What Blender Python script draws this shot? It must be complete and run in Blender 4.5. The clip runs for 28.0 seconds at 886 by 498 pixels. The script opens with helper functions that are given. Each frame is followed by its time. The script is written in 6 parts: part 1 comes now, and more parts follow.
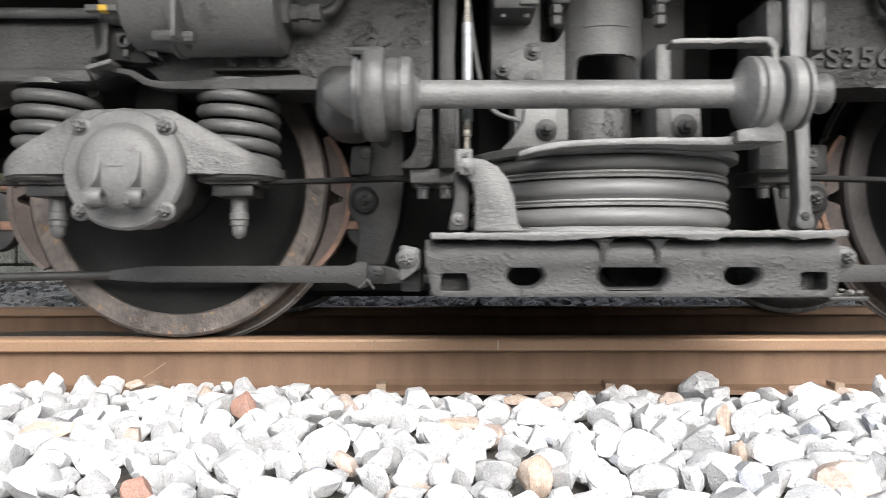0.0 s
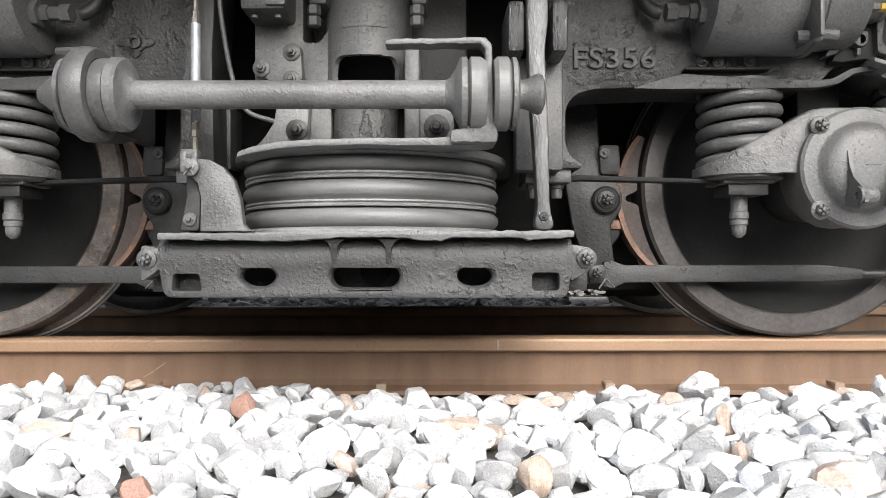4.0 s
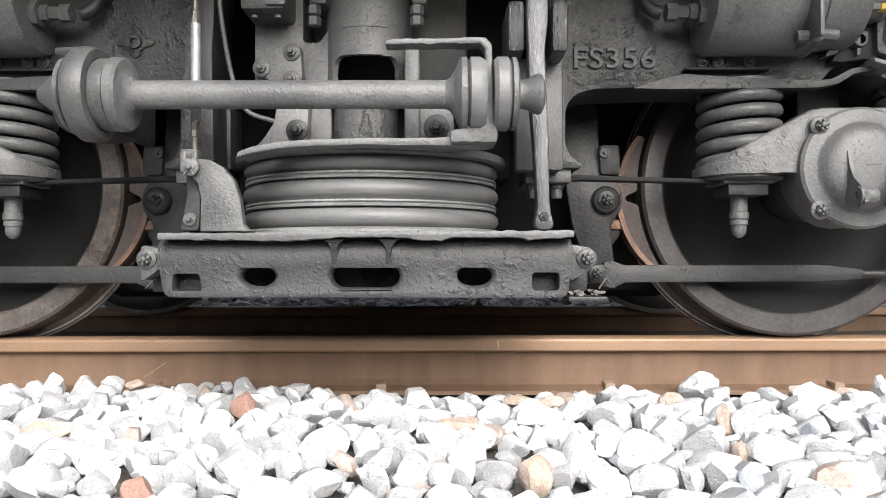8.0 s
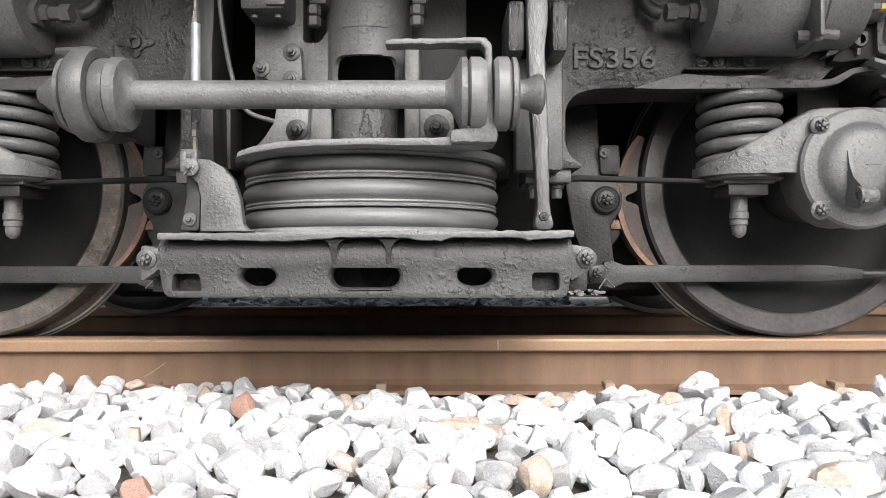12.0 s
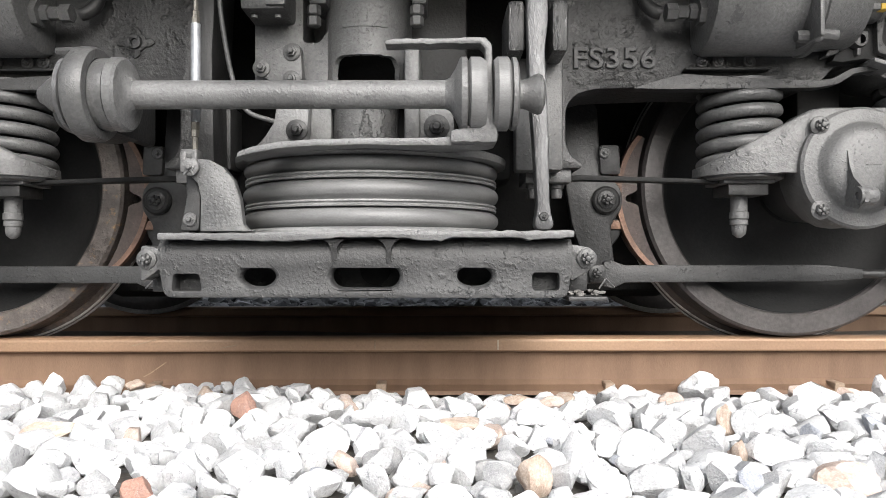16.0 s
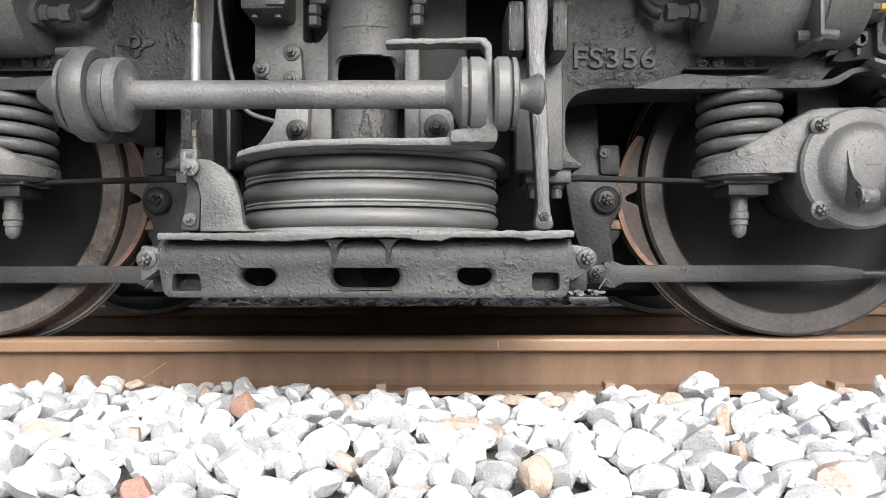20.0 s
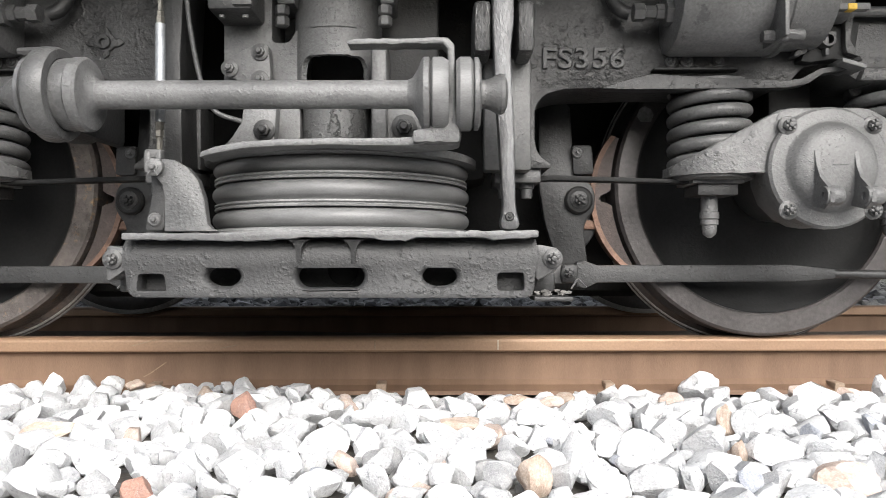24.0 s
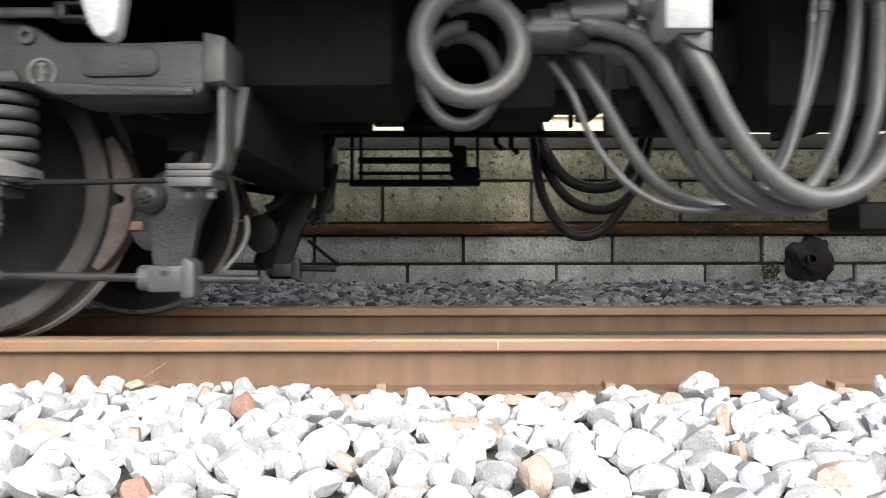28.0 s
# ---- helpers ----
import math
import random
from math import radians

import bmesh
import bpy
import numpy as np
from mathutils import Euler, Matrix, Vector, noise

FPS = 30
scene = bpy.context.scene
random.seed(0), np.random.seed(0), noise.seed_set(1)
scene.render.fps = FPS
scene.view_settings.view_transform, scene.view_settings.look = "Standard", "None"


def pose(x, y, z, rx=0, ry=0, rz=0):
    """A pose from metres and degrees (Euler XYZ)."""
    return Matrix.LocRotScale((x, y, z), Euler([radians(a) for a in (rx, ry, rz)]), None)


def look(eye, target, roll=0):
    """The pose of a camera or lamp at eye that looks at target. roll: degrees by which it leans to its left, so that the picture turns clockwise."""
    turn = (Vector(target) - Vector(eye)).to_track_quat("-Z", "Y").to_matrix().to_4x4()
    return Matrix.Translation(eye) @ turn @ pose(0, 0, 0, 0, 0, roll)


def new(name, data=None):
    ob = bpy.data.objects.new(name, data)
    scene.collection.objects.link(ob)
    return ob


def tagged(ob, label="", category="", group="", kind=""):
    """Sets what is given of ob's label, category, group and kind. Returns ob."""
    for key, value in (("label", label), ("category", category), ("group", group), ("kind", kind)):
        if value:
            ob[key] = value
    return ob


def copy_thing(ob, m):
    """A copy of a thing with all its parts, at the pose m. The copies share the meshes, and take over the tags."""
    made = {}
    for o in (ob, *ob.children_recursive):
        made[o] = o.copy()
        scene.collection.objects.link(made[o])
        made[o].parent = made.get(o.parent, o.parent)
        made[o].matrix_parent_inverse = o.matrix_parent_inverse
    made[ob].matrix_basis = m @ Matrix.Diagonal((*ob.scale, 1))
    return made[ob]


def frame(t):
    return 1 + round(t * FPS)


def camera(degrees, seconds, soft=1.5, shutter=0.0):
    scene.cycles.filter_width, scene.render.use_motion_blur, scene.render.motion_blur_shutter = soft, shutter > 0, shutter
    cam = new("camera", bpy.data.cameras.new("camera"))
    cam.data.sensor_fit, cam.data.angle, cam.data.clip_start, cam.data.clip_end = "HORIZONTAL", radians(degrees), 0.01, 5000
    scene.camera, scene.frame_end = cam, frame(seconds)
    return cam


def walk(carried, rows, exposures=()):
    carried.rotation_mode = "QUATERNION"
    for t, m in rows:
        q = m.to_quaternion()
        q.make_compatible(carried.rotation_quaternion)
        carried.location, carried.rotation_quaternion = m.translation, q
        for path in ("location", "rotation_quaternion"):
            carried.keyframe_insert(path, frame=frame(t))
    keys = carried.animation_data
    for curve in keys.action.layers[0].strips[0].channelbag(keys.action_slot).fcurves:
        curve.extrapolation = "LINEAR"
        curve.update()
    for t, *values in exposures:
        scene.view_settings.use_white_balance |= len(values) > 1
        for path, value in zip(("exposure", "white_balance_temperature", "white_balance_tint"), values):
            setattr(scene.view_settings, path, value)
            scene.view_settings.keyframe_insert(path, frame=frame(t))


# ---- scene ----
# The camera stands on the ballast shoulder beside the track, 2.5 m from the track's centre line.
# x runs along the track, y across it (0 on its centre line), z is 0 at the top of the rails.
cam = camera(64.2, 28.0, soft=0.6, shutter=0.4)
EYE = (0.0, -2.53, 0.2256)
STAND = look(EYE, (0.0, -1.53, 0.2336), -0.1)
walk(cam, [(0.0, STAND), (28.0, STAND)])

# ---- light: a bright overcast day ----
scene.view_settings.exposure = 1.23
world = bpy.data.worlds.new("overcast_sky")
scene.world = world
world.use_nodes = True
wn = world.node_tree.nodes
sky = wn.new("ShaderNodeTexSky")
sky.sky_type = "NISHITA"
sky.sun_disc = False
sky.sun_elevation = radians(35)
sky.sun_rotation = radians(164)
sky.air_density, sky.dust_density, sky.ozone_density = 1.0, 4.0, 1.0
hsv = wn.new("ShaderNodeHueSaturation")
hsv.inputs["Saturation"].default_value = 0.36
world.node_tree.links.new(sky.outputs[0], hsv.inputs["Color"])
world.node_tree.links.new(hsv.outputs[0], wn["Background"].inputs["Color"])
wn["Background"].inputs["Strength"].default_value = 0.15
sun = new("sun", bpy.data.lights.new("sun", "SUN"))
sun.data.energy, sun.data.angle, sun.data.color = 1.5, radians(50), (1.0, 0.998, 0.992)
sun.matrix_world = look((1.2, -4.6, 3.35), (0, 0, 0))


# ---- materials ----
def mat(name, base, second, rough=0.7, metal=0.0, scale=6.0, spots=None, spot_at=0.62, bump=0.3, fine=120.0, lumps=0.0, lump_scale=110.0, grit=0.55, island=0.0, per_object=0.0, stretch=None, detail=6.0, soft=0.12, shine=0.5, flakes=0.0, flake_at=0.55, drops=0.0):
    """Two colours mixed by a broad noise, fine grain on top, spots of a third colour, and a bump at two scales."""
    m = bpy.data.materials.new(name)
    m.use_nodes = True
    nt = m.node_tree
    n, lk = nt.nodes, nt.links.new
    out = n["Principled BSDF"]
    co = n.new("ShaderNodeTexCoord")
    vec = co.outputs["Object"]
    if stretch:
        mp = n.new("ShaderNodeMapping")
        mp.inputs["Scale"].default_value = stretch
        lk(vec, mp.inputs["Vector"])
        vec = mp.outputs[0]

    def noise_at(s, d=4.0, r=0.6):
        t = n.new("ShaderNodeTexNoise")
        t.inputs["Scale"].default_value, t.inputs["Detail"].default_value, t.inputs["Roughness"].default_value = s, d, r
        lk(vec, t.inputs["Vector"])
        return t.outputs["Fac"]

    def ramp(fac, a, b):
        r = n.new("ShaderNodeMapRange")
        r.inputs["From Min"].default_value, r.inputs["From Max"].default_value = a, b
        lk(fac, r.inputs["Value"])
        return r.outputs[0]

    def mix(fac, a, b, mode="MIX"):
        x = n.new("ShaderNodeMix")
        x.data_type, x.blend_type = "RGBA", mode
        for sock, v in ((x.inputs["Factor"], fac), (x.inputs["A"], a), (x.inputs["B"], b)):
            if isinstance(v, (float, int)):
                sock.default_value = v
            elif isinstance(v, tuple):
                sock.default_value = (*v, 1.0)
            else:
                lk(v, sock)
        return x.outputs["Result"]

    broad, grain = noise_at(scale, detail), noise_at(fine, 3.0)
    col = mix(ramp(broad, 0.38, 0.64), base, second)
    col = mix(grit, col, mix(ramp(grain, 0.25, 0.75), (0.55, 0.55, 0.55), (1.45, 1.45, 1.45)), "MULTIPLY")
    if spots:
        sp = noise_at(scale * 3.7, 5.0, 0.7)
        col = mix(ramp(sp, spot_at, spot_at + soft), col, spots)
    for amount, node, sock in ((island, "ShaderNodeNewGeometry", "Random Per Island"), (per_object, "ShaderNodeObjectInfo", "Random")):
        if amount:
            g = n.new(node)
            mr = n.new("ShaderNodeMapRange")
            mr.inputs["To Min"].default_value, mr.inputs["To Max"].default_value = 1 - amount, 1 + amount
            lk(g.outputs[sock], mr.inputs["Value"])
            col = mix(1.0, col, mr.outputs[0], "MULTIPLY")
    if flakes:
        # old paint come off in scales: a sharp-edged step down to a darker coat
        fl = ramp(noise_at(12.0, 8.0, 0.66), flake_at, flake_at + 0.03)
        dim = n.new("ShaderNodeMapRange")
        dim.inputs["To Min"].default_value, dim.inputs["To Max"].default_value = 1.0, 0.66
        lk(fl, dim.inputs["Value"])
        col = mix(1.0, col, dim.outputs[0], "MULTIPLY")
    lk(col, out.inputs["Base Color"])
    rr = n.new("ShaderNodeMapRange")
    rr.inputs["To Min"].default_value, rr.inputs["To Max"].default_value = max(0.05, rough - 0.15), min(1.0, rough + 0.15)
    lk(broad, rr.inputs["Value"])
    lk(rr.outputs[0], out.inputs["Roughness"])
    out.inputs["Metallic"].default_value = metal
    out.inputs["Specular IOR Level"].default_value = shine
    if bump:
        b = n.new("ShaderNodeBump")
        b.inputs["Strength"].default_value, b.inputs["Distance"].default_value = bump, 0.004
        lk(grain, b.inputs["Height"])
        if lumps:
            # blobs of caked dust under the paint: soft irregular swellings in some places only
            blob = n.new("ShaderNodeTexNoise")
            for key, value in (("Scale", lump_scale), ("Detail", 2.0), ("Roughness", 0.45)):
                blob.inputs[key].default_value = value
            lk(vec, blob.inputs["Vector"])
            dome = n.new("ShaderNodeMapRange")
            dome.interpolation_type = "SMOOTHSTEP"
            dome.inputs["From Min"].default_value, dome.inputs["From Max"].default_value = 0.48, 0.88
            lk(blob.outputs["Fac"], dome.inputs["Value"])
            there = n.new("ShaderNodeMath")
            there.operation = "MULTIPLY"
            lk(dome.outputs[0], there.inputs[0])
            lk(ramp(noise_at(lump_scale * 0.13, 3.0), 0.45, 0.6), there.inputs[1])
            lump = n.new("ShaderNodeBump")
            lump.inputs["Strength"].default_value, lump.inputs["Distance"].default_value = lumps, 0.4 / lump_scale
            lk(there.outputs[0], lump.inputs["Height"])
            lk(b.outputs[0], lump.inputs["Normal"])
            b = lump
        if flakes:
            step = n.new("ShaderNodeBump")
            step.invert = True
            step.inputs["Strength"].default_value, step.inputs["Distance"].default_value = flakes, 0.003
            lk(fl, step.inputs["Height"])
            lk(b.outputs[0], step.inputs["Normal"])
            b = step
        if drops:
            # hard drops of paint and grease: single small domes, here and there
            vor = n.new("ShaderNodeTexVoronoi")
            vor.inputs["Scale"].default_value = 150.0
            lk(vec, vor.inputs["Vector"])
            dome = n.new("ShaderNodeMapRange")
            dome.interpolation_type = "SMOOTHSTEP"
            for key, value in (("From Min", 0.4), ("From Max", 0.05)):
                dome.inputs[key].default_value = value
            lk(vor.outputs["Distance"], dome.inputs["Value"])
            some = n.new("ShaderNodeMath")
            some.operation = "MULTIPLY"
            lk(dome.outputs[0], some.inputs[0])
            lk(ramp(vor.outputs["Color"], 0.56, 0.6), some.inputs[1])
            where = n.new("ShaderNodeMath")
            where.operation = "MULTIPLY"
            lk(some.outputs[0], where.inputs[0])
            lk(ramp(noise_at(11.0, 2.0), 0.47, 0.54), where.inputs[1])
            pimple = n.new("ShaderNodeBump")
            pimple.inputs["Strength"].default_value, pimple.inputs["Distance"].default_value = drops, 0.0026
            lk(where.outputs[0], pimple.inputs["Height"])
            lk(b.outputs[0], pimple.inputs["Normal"])
            b = pimple
        lk(b.outputs[0], out.inputs["Normal"])
    return m


GREY = mat("dusty_grey_paint", (0.06, 0.06, 0.0597), (0.112, 0.112, 0.111), 0.44, 0.0, 5.5, (0.034, 0.034, 0.0338), 0.62, 0.35, 150.0, 0.25, soft=0.16, drops=0.4)
CAST = mat("rough_flaking_grey_casting", (0.014, 0.014, 0.0139), (0.043, 0.043, 0.0427), 0.5, 0.0, 6.5, (0.1, 0.099, 0.096), 0.6, 0.7, 90.0, 0.7, lump_scale=62.0, grit=0.7, soft=0.1, flakes=0.45, flake_at=0.58, drops=0.5)
FLAKED = mat("flaked_pale_casting", (0.075, 0.075, 0.0745), (0.12, 0.12, 0.119), 0.5, 0.0, 6.0, (0.04, 0.04, 0.0397), 0.6, 0.6, 110.0, 0.6, flakes=1.0, flake_at=0.5, drops=0.6)
LEAF_STEEL = mat("blackened_spring_leaf", (0.0096, 0.0096, 0.0096), (0.0168, 0.0168, 0.01668), 0.65, 0.0, 8.0, shine=0.2)
GREY_LIGHT = mat("pale_dust_on_grey_paint", (0.092, 0.092, 0.0915), (0.15, 0.15, 0.149), 0.45, 0.0, 6.5, (0.062, 0.062, 0.0617), 0.63, 0.35, 160.0, 0.4, soft=0.16, drops=0.4)
CYLINDER = mat("chipped_cylinder_paint", (0.095, 0.095, 0.0945), (0.14, 0.14, 0.139), 0.45, 0.0, 5.0, (0.06, 0.06, 0.0597), 0.62, 0.35, 160.0, 0.4, soft=0.16, flakes=0.6, flake_at=0.64, drops=0.4)
AXLE_BOX_GREY = mat("worn_axle_box_paint", (0.09, 0.09, 0.0895), (0.138, 0.138, 0.137), 0.47, 0.0, 6.5, (0.062, 0.062, 0.0617), 0.63, 0.3, 160.0, 0.2, soft=0.16, drops=0.5)
WING_CAST = mat("coarse_pale_wing_casting", (0.095, 0.095, 0.0945), (0.155, 0.155, 0.154), 0.45, 0.0, 8.0, (0.065, 0.065, 0.0647), 0.62, 0.55, 120.0, 0.9, lump_scale=85.0, soft=0.16, drops=0.6)
DUST = mat("pale_dusty_hoop_paint", (0.17, 0.17, 0.169), (0.23, 0.23, 0.228), 0.5, 0.0, 8.0, (0.11, 0.11, 0.109), 0.64, 0.3, 160.0, soft=0.16)
# dark grime tone; on set-back parts it also holds their shade
GREY_DARK = mat("grimy_shaded_grey_paint", (0.0171, 0.0171, 0.01701), (0.03762, 0.03762, 0.03745), 0.48, 0.0, 6.0, (0.01026, 0.01026, 0.01017), 0.6, 0.3, 120.0, 0.25, soft=0.16)
FRAME_GREY = mat("dull_grey_frame_paint", (0.035, 0.035, 0.0347), (0.067, 0.067, 0.0662), 0.5, 0.0, 4.5, (0.11, 0.109, 0.107), 0.63, 0.5, 120.0, 0.6, soft=0.16, drops=0.5)
BEAM_GREY = mat("grimy_cast_beam", (0.027, 0.027, 0.0269), (0.05, 0.05, 0.0498), 0.55, 0.0, 5.0, (0.018, 0.018, 0.0179), 0.62, 0.4, 140.0, 0.7, lump_scale=90.0, soft=0.16, drops=0.5)
RUBBER = mat("grey_rubber", (0.125, 0.125, 0.1245), (0.17, 0.17, 0.1694), 0.45, 0.0, 9.0, None, 0.6, 0.12, 200.0, 0.0, stretch=(1, 1, 6))
BLACK = mat("black_underframe_paint", (0.0085, 0.0085, 0.0083), (0.0145, 0.0143, 0.0138), 0.8, 0.0, 5.0, (0.04, 0.038, 0.035), 0.66, 0.3, lumps=0.4, shine=0.25)
TYRE = mat("wheel_rim_steel", (0.062, 0.057, 0.056), (0.095, 0.087, 0.085), 0.36, 0.35, 5.0, (0.12, 0.108, 0.1), 0.69, 0.25, 90.0)
TYRE_RUST = mat("rust_flecked_rim_steel", (0.085, 0.075, 0.07), (0.165, 0.14, 0.126), 0.45, 0.25, 9.0, (0.33, 0.2, 0.1), 0.59, 0.5, 80.0, 0.6, soft=0.14, flakes=0.5, flake_at=0.57)
FLANGE = mat("polished_wheel_flange", (0.5, 0.49, 0.48), (0.4, 0.39, 0.38), 0.3, 0.35, 6.0, None, 0.6, 0.1)
# near-black of the wheel discs; on stems, stops and ledges it stands for shade
WEB = mat("near_black_shaded_steel", (0.0104, 0.0104, 0.0104), (0.01931, 0.01931, 0.01916), 0.65, 0.0, 6.0, (0.0297, 0.0297, 0.02933), 0.68, 0.2, shine=0.3)
SHOE_FACE = mat("brown_grey_shoe_iron", (0.066, 0.051, 0.046), (0.1, 0.078, 0.07), 0.55, 0.2, 14.0, (0.22, 0.16, 0.13), 0.66, 0.5)
SHOE = mat("copper_brown_brake_shoe", (0.25, 0.145, 0.1), (0.16, 0.1, 0.075), 0.55, 0.25, 14.0, (0.28, 0.23, 0.2), 0.62, 0.5)
RAIL = mat("brown_rusted_rail", (0.19, 0.117, 0.074), (0.15, 0.092, 0.059), 0.7, 0.1, 2.2, (0.12, 0.068, 0.042), 0.68, 0.25, 170.0, grit=0.25, stretch=(5.0, 1.0, 0.7))
RAIL_TOP = mat("worn_rail_head", (0.29, 0.185, 0.115), (0.245, 0.15, 0.092), 0.5, 0.2, 2.5, (0.34, 0.25, 0.11), 0.7, 0.15, 150.0, grit=0.25)
CHROME = mat("bright_bare_rod", (0.3, 0.3112, 0.3262), (0.2475, 0.2587, 0.27), 0.35, 0.35, 22.0, (0.18, 0.1875, 0.195), 0.68, 0.08, 90.0)
BRASS = mat("dull_brass", (0.16, 0.152, 0.132), (0.128, 0.12, 0.104), 0.4, 0.6, 20.0)
BARE = mat("scuffed_bare_steel", (0.085, 0.085, 0.086), (0.14, 0.141, 0.144), 0.4, 0.3, 9.0, (0.25, 0.253, 0.257), 0.6, 0.4, 110.0, 0.3, stretch=(1.6, 1.6, 0.5), soft=0.2, drops=0.3)
SCUFF = mat("scuffed_grimy_steel", (0.045, 0.045, 0.045), (0.09, 0.09, 0.0895), 0.45, 0.15, 11.0, (0.34, 0.34, 0.338), 0.57, 0.6, 110.0, 0.4, stretch=(2.6, 2.6, 0.6), soft=0.12)
YELLOW = mat("yellow_paint_mark", (0.7, 0.45, 0.06), (0.6, 0.38, 0.05), 0.6)
WHITE = mat("white_painted_box", (0.36, 0.3636, 0.3672), (0.3024, 0.306, 0.3096), 0.5, 0.0, 9.0, (0.2016, 0.2016, 0.2016), 0.7, 0.1)
PALE = mat("faded_white_stencil", (0.22, 0.22, 0.216), (0.15, 0.15, 0.148), 0.8, 0.0, 40.0, (0.13, 0.13, 0.128), 0.55, 0.2)
HOSE = mat("grey_hose_rubber", (0.058, 0.058, 0.058), (0.08, 0.08, 0.0797), 0.45, 0.0, 8.0, (0.054, 0.054, 0.054), 0.64, 0.15)
HOSE_BROWN = mat("dark_brown_hose_rubber", (0.0175, 0.013, 0.011), (0.0275, 0.02, 0.0165), 0.5, 0.0, 8.0)
STONE = mat("pale_crushed_limestone", (0.55, 0.552, 0.556), (0.4, 0.405, 0.413), 0.85, 0.0, 18.0, (0.17, 0.175, 0.185), 0.6, 0.45, 200.0, island=0.25, grit=0.4)
STONE_PART = mat("pale_crushed_stone", (0.62, 0.622, 0.625), (0.49, 0.494, 0.502), 0.85, 0.0, 0.7, (0.17, 0.175, 0.185), 0.58, 0.8, 7.0, per_object=0.22, grit=0.45)
STONE_TAN = mat("tan_stone", (0.37, 0.285, 0.225), (0.48, 0.405, 0.345), 0.85, 0.0, 1.4, (0.52, 0.48, 0.44), 0.64, 0.6, 8.0, per_object=0.15)
STONE_PINK = mat("pinkish_stone", (0.4, 0.31, 0.26), (0.5, 0.425, 0.38), 0.85, 0.0, 1.2, (0.54, 0.5, 0.47), 0.62, 0.55, 8.0, per_object=0.15)
STONE_RED = mat("reddish_stone", (0.36, 0.205, 0.155), (0.31, 0.19, 0.155), 0.85, 0.0, 1.2, (0.48, 0.41, 0.37), 0.6, 0.6, 8.0)
STONE_GREY = mat("grey_speckled_stone", (0.3, 0.302, 0.305), (0.4, 0.4, 0.4), 0.85, 0.0, 1.2, (0.52, 0.52, 0.52), 0.6, 0.6, 9.0, per_object=0.15)
STONE_BLUE = mat("blue_grey_stone", (0.29, 0.305, 0.34), (0.4, 0.415, 0.44), 0.85, 0.0, 0.9, (0.53, 0.53, 0.53), 0.6, 0.6, 8.0)
DARK_STONE = mat("dusty_dark_ballast", (0.2, 0.198, 0.193), (0.3, 0.297, 0.29), 0.85, 0.0, 14.0, (0.1, 0.099, 0.096), 0.6, 0.6, 200.0, island=0.88)
# stone colour darkened to stand for the shade between the top stones
DIM_STONE = mat("shade_darkened_ballast", (0.13, 0.125, 0.118), (0.2, 0.195, 0.185), 0.9, 0.0, 16.0, (0.07, 0.066, 0.06), 0.6, 0.5, 200.0, island=0.4)
# brown stones darkened to deepen the shade under the train
SHADE_STONE = mat("shade_dark_brown_ballast", (0.05, 0.046, 0.042), (0.085, 0.078, 0.07), 0.8, 0.0, 14.0, (0.03, 0.028, 0.026), 0.62, 0.6, 200.0, island=0.5)
SOIL = mat("dark_ballast_bed", (0.09, 0.08, 0.07), (0.13, 0.12, 0.105), 0.9, 0.0, 9.0)
CONCRETE = mat("weathered_pale_concrete", (0.78, 0.78, 0.74), (0.5, 0.505, 0.465), 0.85, 0.0, 4.0, (0.091, 0.091, 0.0715), 0.57, 1.0, 60.0, 0.5, lump_scale=40.0, grit=0.95, per_object=0.18)
ROUGH_CONCRETE = mat("rough_mossy_concrete", (0.52, 0.485, 0.345), (0.27, 0.265, 0.165), 0.9, 0.0, 5.0, (0.069, 0.07475, 0.0345), 0.54, 1.0, 55.0, 0.7, lump_scale=34.0, grit=1.0, per_object=0.18)
MORTAR = mat("dark_damp_joint", (0.09, 0.085, 0.07), (0.13, 0.12, 0.1), 0.9, 0.0, 10.0)
COPING = mat("cream_platform_edge", (0.6, 0.55, 0.42), (0.5, 0.46, 0.36), 0.85, 0.0, 4.0, (0.4, 0.36, 0.27), 0.66, 0.3)
BEAM_RUST = mat("orange_rusted_steel", (0.15, 0.068, 0.027), (0.05, 0.028, 0.017), 0.8, 0.15, 4.0, (0.38, 0.2, 0.07), 0.57, 0.4, stretch=(0.5, 1, 2))
SLEEPER = mat("grey_concrete_sleeper", (0.3, 0.29, 0.27), (0.24, 0.23, 0.21), 0.9, 0.0, 6.0)
CLIP = mat("tan_rail_clip", (0.27, 0.2, 0.145), (0.22, 0.16, 0.115), 0.75, 0.0, 20.0)
LEAF = mat("weed_leaf", (0.07, 0.12, 0.025), (0.1, 0.15, 0.04), 0.6, 0.0, 20.0)
BODY = mat("plain_car_body_paint", (0.5, 0.51, 0.5), (0.45, 0.46, 0.45), 0.5, 0.0, 2.0)
CHALK = mat("pale_chalk_mark", (0.5, 0.45, 0.36), (0.4, 0.34, 0.25), 0.9, 0.0, 60.0)
RAIL_CHALK = mat("faint_chalk_mark", (0.288, 0.216, 0.144), (0.24, 0.16, 0.104), 0.9, 0.0, 60.0)
FACADE = mat("cream_building_wall", (0.55, 0.5, 0.36), (0.48, 0.44, 0.32), 0.85, 0.0, 0.6, (0.4, 0.36, 0.27), 0.66, 0.2, 6.0)


